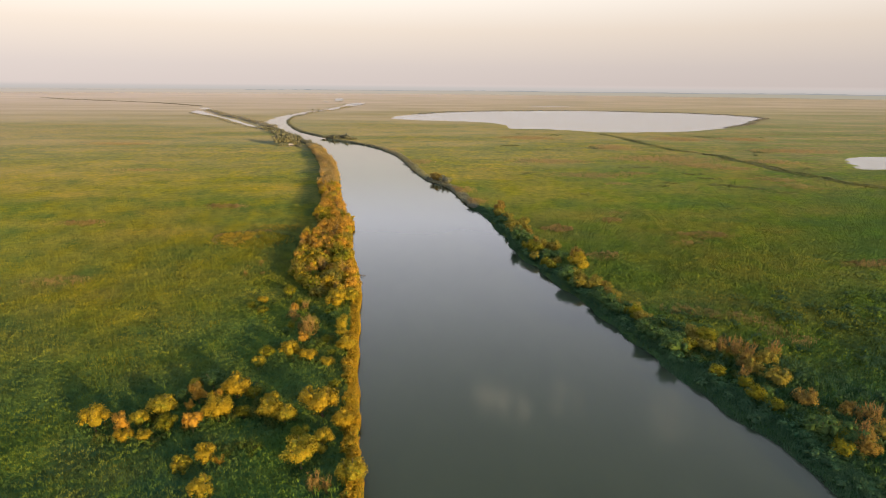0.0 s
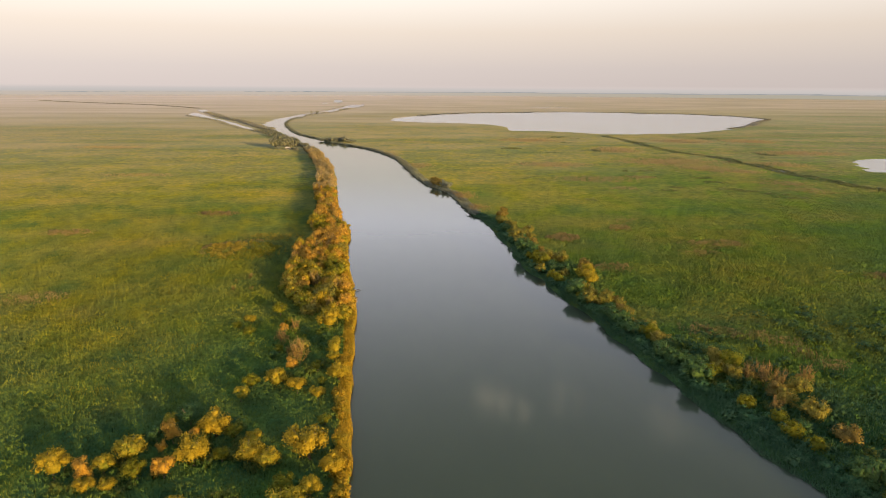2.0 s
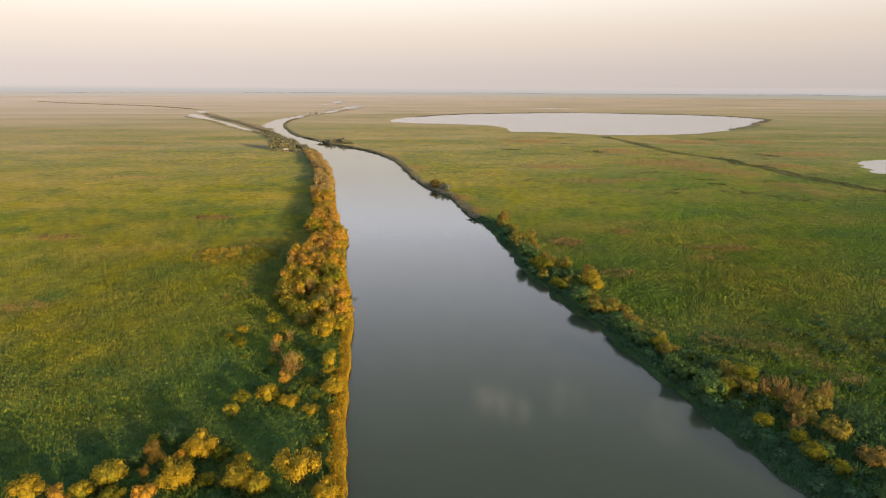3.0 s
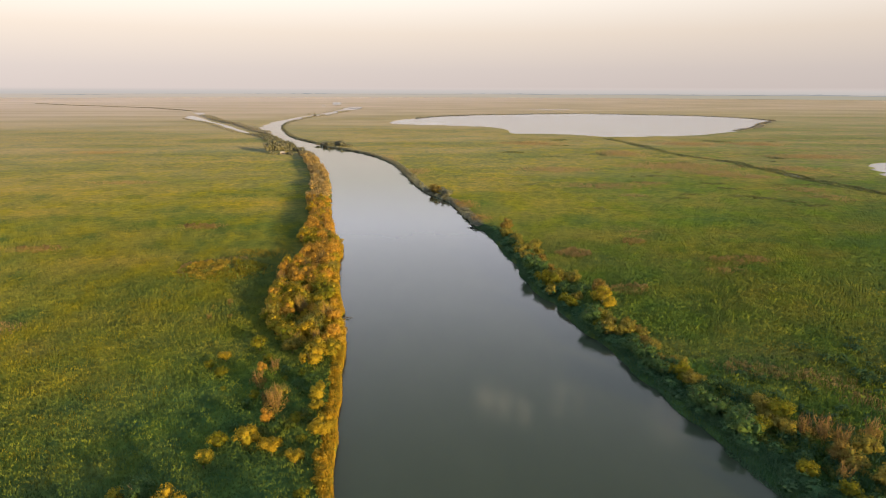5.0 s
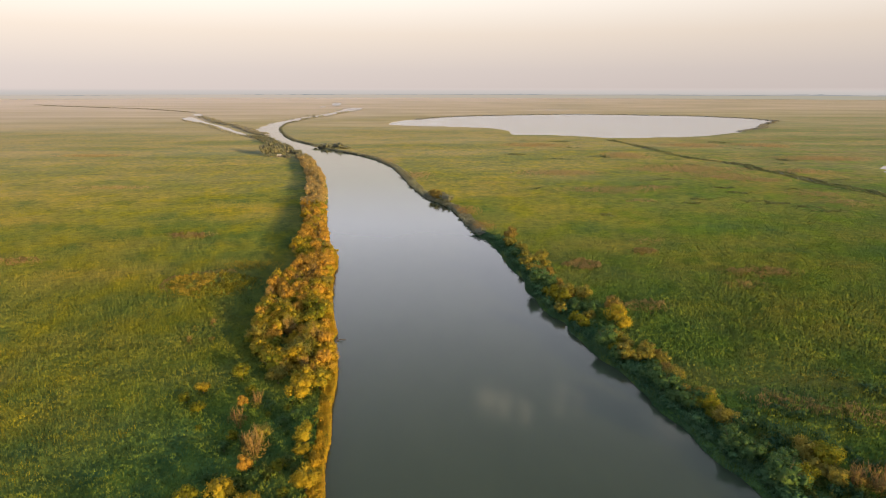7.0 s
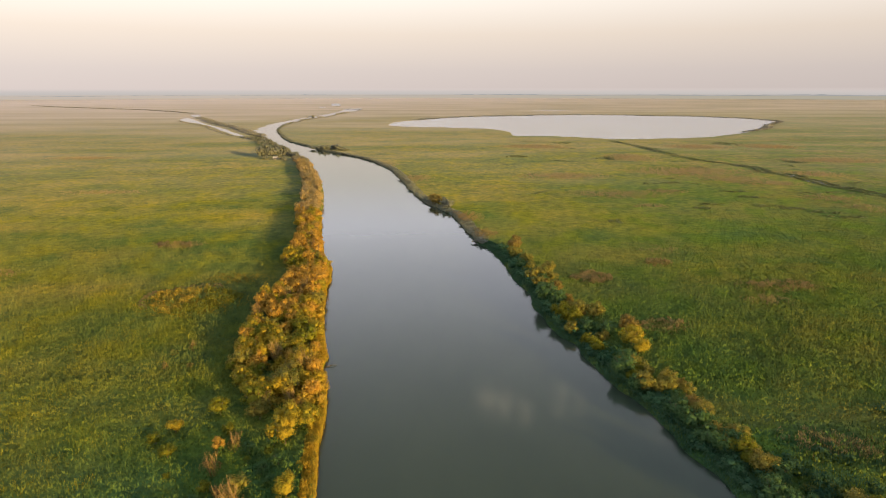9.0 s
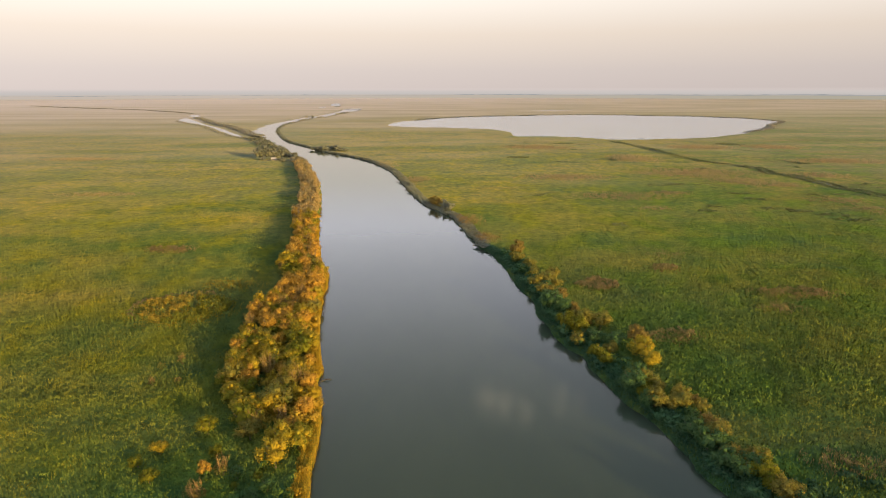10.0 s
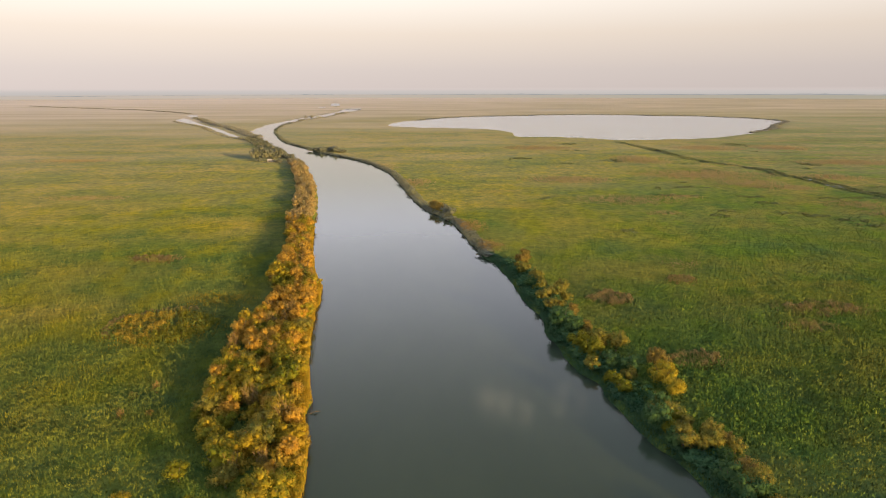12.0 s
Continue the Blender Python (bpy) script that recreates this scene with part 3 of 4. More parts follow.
# ---------------------------------------------------------------- trees
def knob(cut_up):
    """A rounded lump: a cube cut up and pushed out to a ball, corners and quads."""
    ids, v, f = {}, [], []
    for ax in range(3):
        for sign in (-1, 1):
            g = [[None] * (cut_up + 1) for _ in range(cut_up + 1)]
            for i in range(cut_up + 1):
                for j in range(cut_up + 1):
                    p = [0, 0, 0]
                    p[ax], p[(ax + 1) % 3], p[(ax + 2) % 3] = sign, (2 * i / cut_up - 1) * sign, 2 * j / cut_up - 1
                    key = tuple(round(q, 3) for q in p)
                    if key not in ids:
                        ids[key] = len(v)
                        v.append(np.array(p) / np.linalg.norm(p))
                    g[i][j] = ids[key]
            f += [(g[i][j], g[i + 1][j], g[i + 1][j + 1], g[i][j + 1]) for i in range(cut_up) for j in range(cut_up)]
    return np.array(v), np.array(f)


KNOBS = {1: knob(1), 2: knob(2)}


def crown_arrays(seed, high, wide, balls, leaves, leaf, low=0.15, core=2, up=0.3):
    """A rounded crown: clumps swelling out of one dome, each covered with small leaves that lie along it: corners, quads, normals."""
    r = np.random.default_rng(seed)
    mid, tall = high * (low + 1) / 2 * 0.86, high * (1 - low) / 2
    d0 = r.normal(size=(balls, 3))
    d0[:, 2] = np.abs(d0[:, 2]) * 0.9 - 0.25
    d0 /= np.linalg.norm(d0, axis=1)[:, None]
    c = np.column_stack([d0 * np.array([wide * 0.33, wide * 0.33, tall * 0.72]) * r.uniform(0.72, 1.12, (balls, 1)) + np.array([0, 0, mid]),
                         r.uniform(0.12, 0.22, balls) * wide, r.uniform(0.85, 1.25, balls)])
    c = np.vstack([c, [0, 0, mid * 0.95, wide * 0.33, tall * 0.68 / (wide * 0.33)]])
    d0 = np.vstack([d0, [0, 0, 0.3]])
    share = c[:, 3] ** 2
    k = r.choice(balls + 1, leaves, p=share / share.sum())
    d = r.normal(size=(leaves, 3)) + d0[k] * 0.9 + np.array([0, 0, 0.25])
    d /= np.linalg.norm(d, axis=1)[:, None]
    p = c[k, :3] + d * (c[k, 3] * r.uniform(0.62, 1.12, leaves))[:, None] * np.column_stack([np.ones(leaves), np.ones(leaves), c[k, 4]])
    p[:, 2] = np.clip(p[:, 2], high * low * 0.5, None)
    t = d * 0.22 + np.array([0, 0, up]) + r.normal(size=(leaves, 3)) * 0.5
    t /= np.linalg.norm(t, axis=1)[:, None]
    b = np.cross(t, d + r.normal(size=(leaves, 3)) * 0.4)
    b /= np.linalg.norm(b, axis=1)[:, None]
    s = leaf * r.uniform(0.55, 1.4, leaves)[:, None]
    dome = (p - np.array([0, 0, mid * 0.6])) / np.array([wide / 2, wide / 2, tall])
    dome /= np.linalg.norm(dome, axis=1)[:, None]
    soft = d * 0.5 + dome * 0.45 + r.normal(size=(leaves, 3)) * 0.24
    soft /= np.linalg.norm(soft, axis=1)[:, None]
    b *= np.sign((np.cross(t, b) * soft).sum(1))[:, None]
    t, b = t * s, b * s * 0.55
    v = [np.stack([p - t * 0.9, p - b, p + t * 1.1, p + b], 1).reshape(-1, 3)]
    f = [np.arange(4 * leaves).reshape(leaves, 4)]
    n = [np.repeat(soft, 4, 0)]
    count = 4 * leaves
    if core:
        lumps_of = [(KNOBS[core], x, y, z, rad * 0.62, rad * 0.62 * q) for x, y, z, rad, q in c[:-1]]
        lumps_of.append((KNOBS[2], 0, 0, mid * 0.9, wide * 0.24, tall * 0.55))
        for (kv, kf), x, y, z, rad, rise_by in lumps_of:
            bumpy = kv * r.uniform(0.78, 1.02, len(kv))[:, None] * np.array([rad, rad, rise_by]) + np.array([x, y, z])
            bumpy[:, 2] = np.clip(bumpy[:, 2], 0.02 * high, None)
            nn = kv * 0.6 + r.normal(size=kv.shape) * 0.22 + np.array([0, 0, 0.05])
            v.append(bumpy)
            n.append(nn / np.linalg.norm(nn, axis=1)[:, None])
            f.append(kf + count)
            count += len(kv)
    return np.vstack(v), np.vstack(f), np.vstack(n)


def limb(v, f, a, b, ra, rb, sides=5):
    """Adds a tapered limb from a to b."""
    a, b = Vector(a), Vector(b)
    q = (b - a).to_track_quat("Z", "Y")
    n = len(v)
    for at, rad in ((a, ra), (b, rb)):
        for i in range(sides):
            w = 2 * math.pi * i / sides
            v.append(at + q @ Vector((math.cos(w) * rad, math.sin(w) * rad, 0)))
    for i in range(sides):
        j = (i + 1) % sides
        f.append((n + i, n + j, n + sides + j, n + sides + i))


def tube(a, b, ra, rb, sides=6):
    v, f = [], []
    limb(v, f, a, b, ra, rb, sides)
    return mesh_of("limb", [tuple(q) for q in v], f, M_BARK)


def bare_mesh(seed, high, wide, stems=13):
    """A leafless shrub: a fan of upright stems with side twigs."""
    r = random.Random(seed)
    v, f = [], []
    for i in range(stems):
        a, s = r.uniform(0, 6.28), r.uniform(0.15, 0.5) * wide
        foot = Vector((0.15 * math.cos(a), 0.15 * math.sin(a), -0.2))
        tip = Vector((s * math.cos(a), s * math.sin(a), high * r.uniform(0.7, 1.0)))
        limb(v, f, foot, tip, 0.045, 0.015, 3)
        for _ in range(9):
            u = r.uniform(0.3, 0.95)
            at = foot.lerp(tip, u)
            b = r.uniform(0, 6.28)
            end = at + Vector((0.13 * wide * math.cos(b), 0.13 * wide * math.sin(b), high * r.uniform(0.12, 0.25)))
            limb(v, f, at, end, 0.028, 0.012, 3)
    return v, f


def part(name, mesh, parent, label=""):
    ob = new(name, mesh)
    ob.parent = parent
    return tagged(ob, label)


def make_tree(name, seed, high, wide, balls, leaves, leaf, mat, label, category="tree", low=0.12, core=1):
    root = new(name)
    r = random.Random(seed)
    fork = Vector((r.uniform(-0.2, 0.2), r.uniform(-0.2, 0.2), high * 0.28))
    part("trunk", tube(Vector((0, 0, -0.4)), fork, 0.19, 0.13), root)
    for i in range(4):
        a = 2 * math.pi * (i + r.random() * 0.8) / 4
        tip = Vector((wide * 0.3 * math.cos(a), wide * 0.3 * math.sin(a), high * r.uniform(0.6, 0.8)))
        part("limb", tube(fork - Vector((0, 0, 0.05)), tip, 0.10, 0.02, 5), root)
    cv, cf, cn = crown_arrays(seed, high, wide, balls, leaves, leaf, low, core)
    part("crown", mesh_of("crown", cv, cf, mat, False, cn), root)
    return tagged(root, label, category)


def make_bare(name, seed, high, wide, label):
    root = new(name)
    tv, tf = bare_mesh(seed, high, wide)
    part("branchwork", mesh_of("branchwork", [tuple(q) for q in tv], tf, M_TWIG), root)["kind"] = "stuff"
    cv, cf, cn = crown_arrays(seed, high * 0.80, wide, 11, 620, 0.13, 0.1, 0, 0.8)
    part("crown", mesh_of("crown", cv, cf, M_TAN, False, cn), root)
    return tagged(root, label, "shrub")


KINDS = {
    "willow": [make_tree("willow", 10 + i, 5.2, 5.0, 17 + i, 1700, 0.13, M_WILLOW, "golden-lit bushy willow with feathery upright shoots") for i in range(4)],
    "russet": [make_tree("russet_willow", 30 + i, 5.6, 4.2, 14, 1500, 0.125, M_RUSSET, "russet drying willow bush with upright twigs") for i in range(3)],
    "green": [make_tree("green_willow", 50 + i, 5.0, 5.0, 17, 1500, 0.13, M_GREENLEAF, "dark green leafy willow in shade") for i in range(2)],
    "olive": [make_tree("olive_willow", 90 + i, 4.8, 5.0, 17, 1500, 0.13, M_OLIVE, "dull olive-green willow bush with dense leaves") for i in range(2)],
    "belt_willow": [make_tree("willow", 110 + i, 5.2, 5.0, 14, 900, 0.155, M_WILLOW, "golden-lit willow crowding a belt of trees") for i in range(3)],
    "belt_russet": [make_tree("russet_willow", 130 + i, 5.5, 4.4, 13, 900, 0.15, M_RUSSET, "russet drying willow crowding a belt of trees") for i in range(3)],
    "belt_olive": [make_tree("olive_willow", 150 + i, 4.8, 5.0, 13, 900, 0.15, M_OLIVE, "olive-green willow crowding a belt of trees") for i in range(2)],
    "khaki": [make_tree("willow", 170 + i, 5.0, 5.2, 17 + i, 1500, 0.13, M_KHAKI, "khaki-leaved willow catching low sun on the bank") for i in range(3)],
    "tan": [make_tree("tan_willow", 190 + i, 5.2, 4.6, 15, 1400, 0.13, M_TAN, "tan-brown drying willow bush on the bank") for i in range(2)],
    "bare": [make_bare("bare_shrub", 70 + i, 5.4, 3.6, "nearly leafless russet-brown shrub with upright branches") for i in range(2)],
}
USED = {}


def plant(kind, x, y, size=1.0, wide=1.0):
    """Plants a tree: the first of each model is moved, the next ones are copies."""
    models = KINDS[kind]
    i = random.randrange(len(models))
    root = models[i]
    size *= 1.14 if x < 0 else 1.3
    if x > 0:
        x = max(x, float(np.interp(y, right_line[:, 1], right_line[:, 0])) + 2.7 * size)
    else:
        x = min(x, float(np.interp(y, left_line[:, 1], left_line[:, 0])) - 1.6 * size)
    m = pose(x, y, 0.3, random.uniform(-5, 5), random.uniform(-5, 5), random.uniform(0, 360)) @ Matrix.Diagonal((size * wide, size * wide, size, 1))
    if (kind, i) not in USED:
        USED[kind, i] = True
        root.matrix_basis = m
    else:
        root = copy_thing(root, Matrix.Identity(4))
        root.matrix_basis = m
    tagged(root, group="trees along the left bank" if x < 0 else "trees along the right bank")


# single trees of the left bank: kind, x, y, size
for kind, x, y, s in [
        ("willow", -61.1, 92.2, 0.98), ("russet", -56.3, 91.8, 0.77), ("willow", -53.9, 93.3, 0.67), ("willow", -54.2, 89.0, 0.58),
        ("willow", -50.8, 89.1, 0.51), ("willow", -51.3, 96.5, 1.02), ("olive", -48.4, 92.4, 0.75), ("russet", -44.0, 92.3, 0.76),
        ("willow", -40.7, 95.9, 1.05), ("russet", -46.6, 102.0, 0.84), ("green", -46.1, 107.8, 0.89), ("green", -49.7, 102.3, 0.62),
        ("willow", -49.5, 107.7, 0.57), ("russet", -43.4, 102.6, 0.54), ("willow", -40.2, 104.1, 1.03), ("russet", -47.2, 98.8, 0.48),
        ("olive", -36.5, 103.5, 0.61), ("willow", -32.7, 101.7, 0.59), ("willow", -31.5, 96.0, 0.91), ("willow", -28.4, 95.1, 0.85)]:
    plant(kind, x, y, s)
for kind, x, y, s in [
        ("olive", -36.5, 96.9, 0.58), ("willow", -22.1, 97.7, 1.3), ("willow", -17.5, 93.8, 0.76), ("olive", -23.9, 89.2, 0.75),
        ("willow", -22.5, 82.3, 1.11), ("willow", -20.9, 85.5, 0.74), ("willow", -20.0, 88.4, 0.67), ("willow", -13.8, 78.1, 0.96),
        ("bare", -19.2, 76.3, 0.67), ("bare", -17.2, 76.3, 0.48), ("willow", -40.8, 80.6, 0.63), ("willow", -38.0, 82.9, 0.76),
        ("russet", -35.6, 82.7, 0.38), ("willow", -35.4, 75.1, 0.71), ("willow", -39.7, 116.3, 0.64), ("olive", -39.4, 121.6, 0.71),
        ("willow", -34.3, 121.4, 0.87), ("willow", -29.4, 119.7, 0.75), ("willow", -24.9, 117.5, 0.6), ("willow", -21.9, 124.7, 0.87)]:
    plant(kind, x, y, s)
for kind, x, y, s in [
        ("willow", -24.5, 133.7, 0.58), ("olive", -21.6, 108.2, 0.49), ("bare", -32.2, 132.7, 1.1), ("russet", -32.9, 129.3, 0.63),
        ("olive", -27.4, 129.4, 0.56), ("olive", -44.1, 161.9, 0.82), ("willow", -50.1, 155.6, 0.59), ("olive", -52.1, 152.0, 0.53),
        ("olive", -48.0, 147.7, 0.61), ("olive", -45.6, 142.0, 0.29), ("russet", -40.2, 149.6, 0.55), ("bare", -37.1, 149.6, 0.69),
        ("bare", -38.5, 142.8, 0.8), ("olive", -38.2, 138.8, 0.46), ("khaki", -32.7, 137.2, 0.8), ("willow", -24.8, 137.2, 0.83),
        ("olive", -40.2, 155.1, 0.52), ("bare", -35.4, 136.5, 0.56), ("bare", -63.1, 180.5, 0.42), ("khaki", -64.7, 188.1, 0.36),
        ("bare", -61.2, 190.8, 0.5), ("tan", -57.9, 181.3, 0.36)]:
    plant(kind, x, y, s)
# single trees of the right bank
for kind, x, y, s in [
        ("green", 70.5, 89.5, 0.8), ("bare", 73.0, 90.0, 0.81), ("tan", 70.8, 86.4, 0.74), ("olive", 67.1, 86.3, 0.65),
        ("green", 66.6, 91.3, 0.93), ("khaki", 69.9, 93.8, 0.49), ("tan", 76.0, 98.6, 0.62), ("bare", 78.7, 95.5, 0.8),
        ("bare", 77.8, 97.0, 0.63), ("tan", 70.1, 101.9, 0.8), ("khaki", 68.8, 110.5, 0.8), ("olive", 61.4, 104.3, 0.7),
        ("khaki", 77.2, 91.0, 0.61), ("green", 52.9, 124.9, 1.03), ("khaki", 60.5, 132.7, 0.81), ("olive", 62.6, 130.7, 0.9),
        ("khaki", 60.0, 128.7, 0.59), ("olive", 55.7, 134.8, 0.4), ("khaki", 61.2, 126.2, 0.68), ("bare", 64.1, 125.0, 0.78)]:
    plant(kind, x, y, s)
for kind, x, y, s in [
        ("bare", 67.0, 123.2, 0.88), ("bare", 68.4, 121.5, 0.78), ("tan", 66.0, 117.1, 0.75), ("bare", 75.0, 123.3, 0.81),
        ("khaki", 71.9, 119.5, 0.69), ("khaki", 66.6, 115.1, 0.75), ("bare", 62.8, 112.2, 0.63), ("olive", 58.3, 113.6, 0.63),
        ("green", 49.7, 135.7, 0.88), ("green", 51.1, 132.6, 0.77), ("khaki", 28.8, 244.5, 0.85), ("khaki", 29.7, 237.6, 0.74),
        ("tan", 34.7, 232.6, 0.73), ("tan", 35.9, 221.1, 0.69), ("green", 29.7, 223.0, 1.24), ("green", 32.1, 220.5, 1.0),
        ("olive", 31.5, 210.8, 0.95), ("olive", 33.9, 206.9, 0.94), ("khaki", 32.6, 201.0, 0.63), ("khaki", 37.3, 212.6, 0.89)]:
    plant(kind, x, y, s)
for kind, x, y, s in [
        ("khaki", 41.0, 211.5, 0.89), ("tan", 47.5, 201.6, 0.86), ("willow", 46.1, 194.1, 0.96), ("willow", 45.9, 188.5, 0.8),
        ("green", 41.5, 199.0, 0.91), ("green", 36.9, 201.5, 0.84), ("olive", 36.4, 190.2, 0.66), ("olive", 35.2, 194.0, 0.67),
        ("khaki", 40.4, 182.8, 0.51), ("khaki", 42.9, 179.9, 0.7), ("khaki", 43.8, 176.7, 0.56), ("khaki", 41.3, 171.0, 0.78),
        ("olive", 40.0, 174.4, 0.61), ("khaki", 44.8, 170.0, 0.6), ("khaki", 47.7, 173.7, 0.68), ("tan", 49.0, 171.8, 0.55),
        ("khaki", 49.9, 169.3, 0.54), ("green", 47.0, 166.8, 0.47), ("tan", 47.9, 161.8, 0.75), ("khaki", 48.4, 158.7, 0.74)]:
    plant(kind, x, y, s)
for kind, x, y, s in [
        ("khaki", 50.8, 162.5, 0.52), ("khaki", 48.3, 153.3, 0.6), ("khaki", 49.2, 151.6, 0.49), ("khaki", 51.4, 153.3, 0.5),
        ("khaki", 53.4, 153.3, 0.56), ("khaki", 51.8, 148.9, 0.59), ("khaki", 52.3, 146.5, 0.53), ("khaki", 53.2, 144.0, 0.58),
        ("khaki", 53.9, 142.3, 0.42), ("green", 38.4, 177.7, 0.98), ("green", 40.3, 171.3, 0.71), ("green", 44.6, 160.8, 0.79),
        ("green", 45.4, 156.2, 0.83), ("green", 46.4, 151.3, 0.75), ("green", 47.8, 148.6, 0.69), ("tan", 27.6, 283.3, 1.02),
        ("khaki", 26.2, 272.4, 0.8), ("khaki", 30.2, 265.6, 0.78), ("khaki", 29.8, 256.3, 0.67), ("khaki", 35.6, 253.3, 0.82),
        ("khaki", 32.6, 246.6, 0.86), ("khaki", 35.8, 245.0, 0.64), ("green", 31.2, 242.4, 0.7), ("green", 31.0, 229.1, 0.91)]:
    plant(kind, x, y, s)

# the sunlit crest of the right bank
for y0, y1, count in [(205, 286, 22), (168, 200, 5), (142, 166, 6)]:
    for _ in range(count):
        y = random.uniform(y0, y1)
        x = float(np.interp(y, right_line[:, 1], right_line[:, 0])) + random.uniform(5.5, 9.5)
        plant(random.choices(("khaki", "tan", "olive"), (6, 2, 2))[0], x, y, random.uniform(0.4, 0.68))

# dark green bushes on the shaded side of the right bank, the shade in their leaf colour
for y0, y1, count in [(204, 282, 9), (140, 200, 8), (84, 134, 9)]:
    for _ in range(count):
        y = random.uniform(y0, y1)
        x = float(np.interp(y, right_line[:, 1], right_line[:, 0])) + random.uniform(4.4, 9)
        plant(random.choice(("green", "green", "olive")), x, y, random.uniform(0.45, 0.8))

# low bushes in the shade at the near end of the belt
for _ in range(20):
    plant(random.choice(("green", "green", "olive")), random.uniform(-40, -22), random.uniform(122, 152), random.uniform(0.28, 0.5))

# the belt of trees along the left bank
EDGE = spline([(-30, 157), (-38, 161), (-40.5, 166), (-47, 177), (-49.5, 184), (-50.3, 200), (-54.4, 218), (-51.5, 233), (-51, 246), (-56.5, 260),
               (-59, 275), (-61, 300), (-69, 331), (-74, 352)], 4)
made, spots = 0, []
while made < 250:
    y = random.uniform(152, 350)
    xb = float(np.interp(y, left_line[:, 1], left_line[:, 0])) - 2.0
    xe = float(np.interp(y, EDGE[:, 1], EDGE[:, 0]))
    x = random.uniform(xe, xb)
    if 152 < y < 166 and x > xb - 9 and random.random() < 0.8:
        continue
    if any((x - a) ** 2 + (y - b) ** 2 < 2.1 ** 2 for a, b in spots):
        continue
    spots.append((x, y))
    plant(random.choices(["belt_willow", "belt_russet", "belt_olive", "khaki", "bare"], (44, 16, 14, 14, 12) if y < 205 else (30, 52, 3, 3, 12))[0], x, y, random.uniform(0.62, 1.12))
    made += 1


# ---------------------------------------------------------------- woods and scrub too dense to count
def thicket(name, spots, mat, leaves, leaf, label, category="trees", core=1, up=0.3):
    """Many crowns joined into one: spots of x, y, height, width."""
    vs, fs, ns, n = [], [], [], 0
    protos = [crown_arrays(200 + i, 1.0, 1.0, 9, leaves, leaf, 0.05, core, up) for i in range(5)]
    for i, (x, y, h, w) in enumerate(spots):
        v, f, nn = protos[i % 5]
        a = rng.uniform(0, 6.28)
        ca, sa = np.cos(a), np.sin(a)
        vs.append(np.column_stack([(v[:, 0] * ca - v[:, 1] * sa) * w + x, (v[:, 0] * sa + v[:, 1] * ca) * w + y, v[:, 2] * h]))
        ns.append(np.column_stack([nn[:, 0] * ca - nn[:, 1] * sa, nn[:, 0] * sa + nn[:, 1] * ca, nn[:, 2]]))
        fs.append(f + n)
        n += len(v)
    me = mesh_of(name, np.vstack(vs), np.vstack(fs), mat, False, np.vstack(ns))
    return tagged(new(name, me), label, category, kind="stuff")


def along(line, y0, y1, count, out, near, far, high, wide):
    """Spots scattered beside a bank line."""
    k = line[np.argsort(line[:, 1])]
    y = rng.uniform(y0, y1, count)
    x = np.interp(y, k[:, 1], k[:, 0]) + out * rng.uniform(near, far, count)
    s = rng.uniform(0.65, 1.2, count)
    return list(zip(x, y, high * s, wide * s * rng.uniform(0.9, 1.2, count)))


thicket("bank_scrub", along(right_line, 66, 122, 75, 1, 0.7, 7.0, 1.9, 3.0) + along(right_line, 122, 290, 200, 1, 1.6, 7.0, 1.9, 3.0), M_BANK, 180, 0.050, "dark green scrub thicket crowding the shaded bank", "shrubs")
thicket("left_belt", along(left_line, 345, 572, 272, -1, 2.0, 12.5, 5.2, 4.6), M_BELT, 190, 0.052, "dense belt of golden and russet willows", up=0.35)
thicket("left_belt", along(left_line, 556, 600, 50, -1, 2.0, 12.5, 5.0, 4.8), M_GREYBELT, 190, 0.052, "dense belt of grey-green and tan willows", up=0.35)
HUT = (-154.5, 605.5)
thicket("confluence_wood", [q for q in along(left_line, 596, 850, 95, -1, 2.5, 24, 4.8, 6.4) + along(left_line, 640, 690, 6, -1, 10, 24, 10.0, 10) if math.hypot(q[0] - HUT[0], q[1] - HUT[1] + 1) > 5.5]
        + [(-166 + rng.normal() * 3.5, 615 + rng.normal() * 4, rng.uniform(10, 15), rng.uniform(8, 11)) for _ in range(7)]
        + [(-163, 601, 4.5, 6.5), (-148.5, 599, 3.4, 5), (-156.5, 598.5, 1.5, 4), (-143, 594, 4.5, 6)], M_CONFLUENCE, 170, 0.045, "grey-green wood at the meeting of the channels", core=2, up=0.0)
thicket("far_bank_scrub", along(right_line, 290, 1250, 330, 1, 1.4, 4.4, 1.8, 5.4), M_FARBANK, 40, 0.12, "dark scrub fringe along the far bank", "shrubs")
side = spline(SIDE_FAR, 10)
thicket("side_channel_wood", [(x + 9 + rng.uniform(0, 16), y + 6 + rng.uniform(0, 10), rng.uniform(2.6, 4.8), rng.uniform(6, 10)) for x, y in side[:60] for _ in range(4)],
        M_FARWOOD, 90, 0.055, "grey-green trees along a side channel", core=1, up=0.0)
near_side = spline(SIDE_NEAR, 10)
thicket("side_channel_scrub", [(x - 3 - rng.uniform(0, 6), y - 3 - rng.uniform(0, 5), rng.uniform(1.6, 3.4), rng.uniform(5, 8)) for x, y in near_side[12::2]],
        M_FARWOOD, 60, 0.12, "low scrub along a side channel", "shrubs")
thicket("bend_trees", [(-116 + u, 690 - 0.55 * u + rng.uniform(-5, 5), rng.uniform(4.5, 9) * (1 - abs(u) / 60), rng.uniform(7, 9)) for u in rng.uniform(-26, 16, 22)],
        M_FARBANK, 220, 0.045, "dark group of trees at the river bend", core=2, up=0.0)
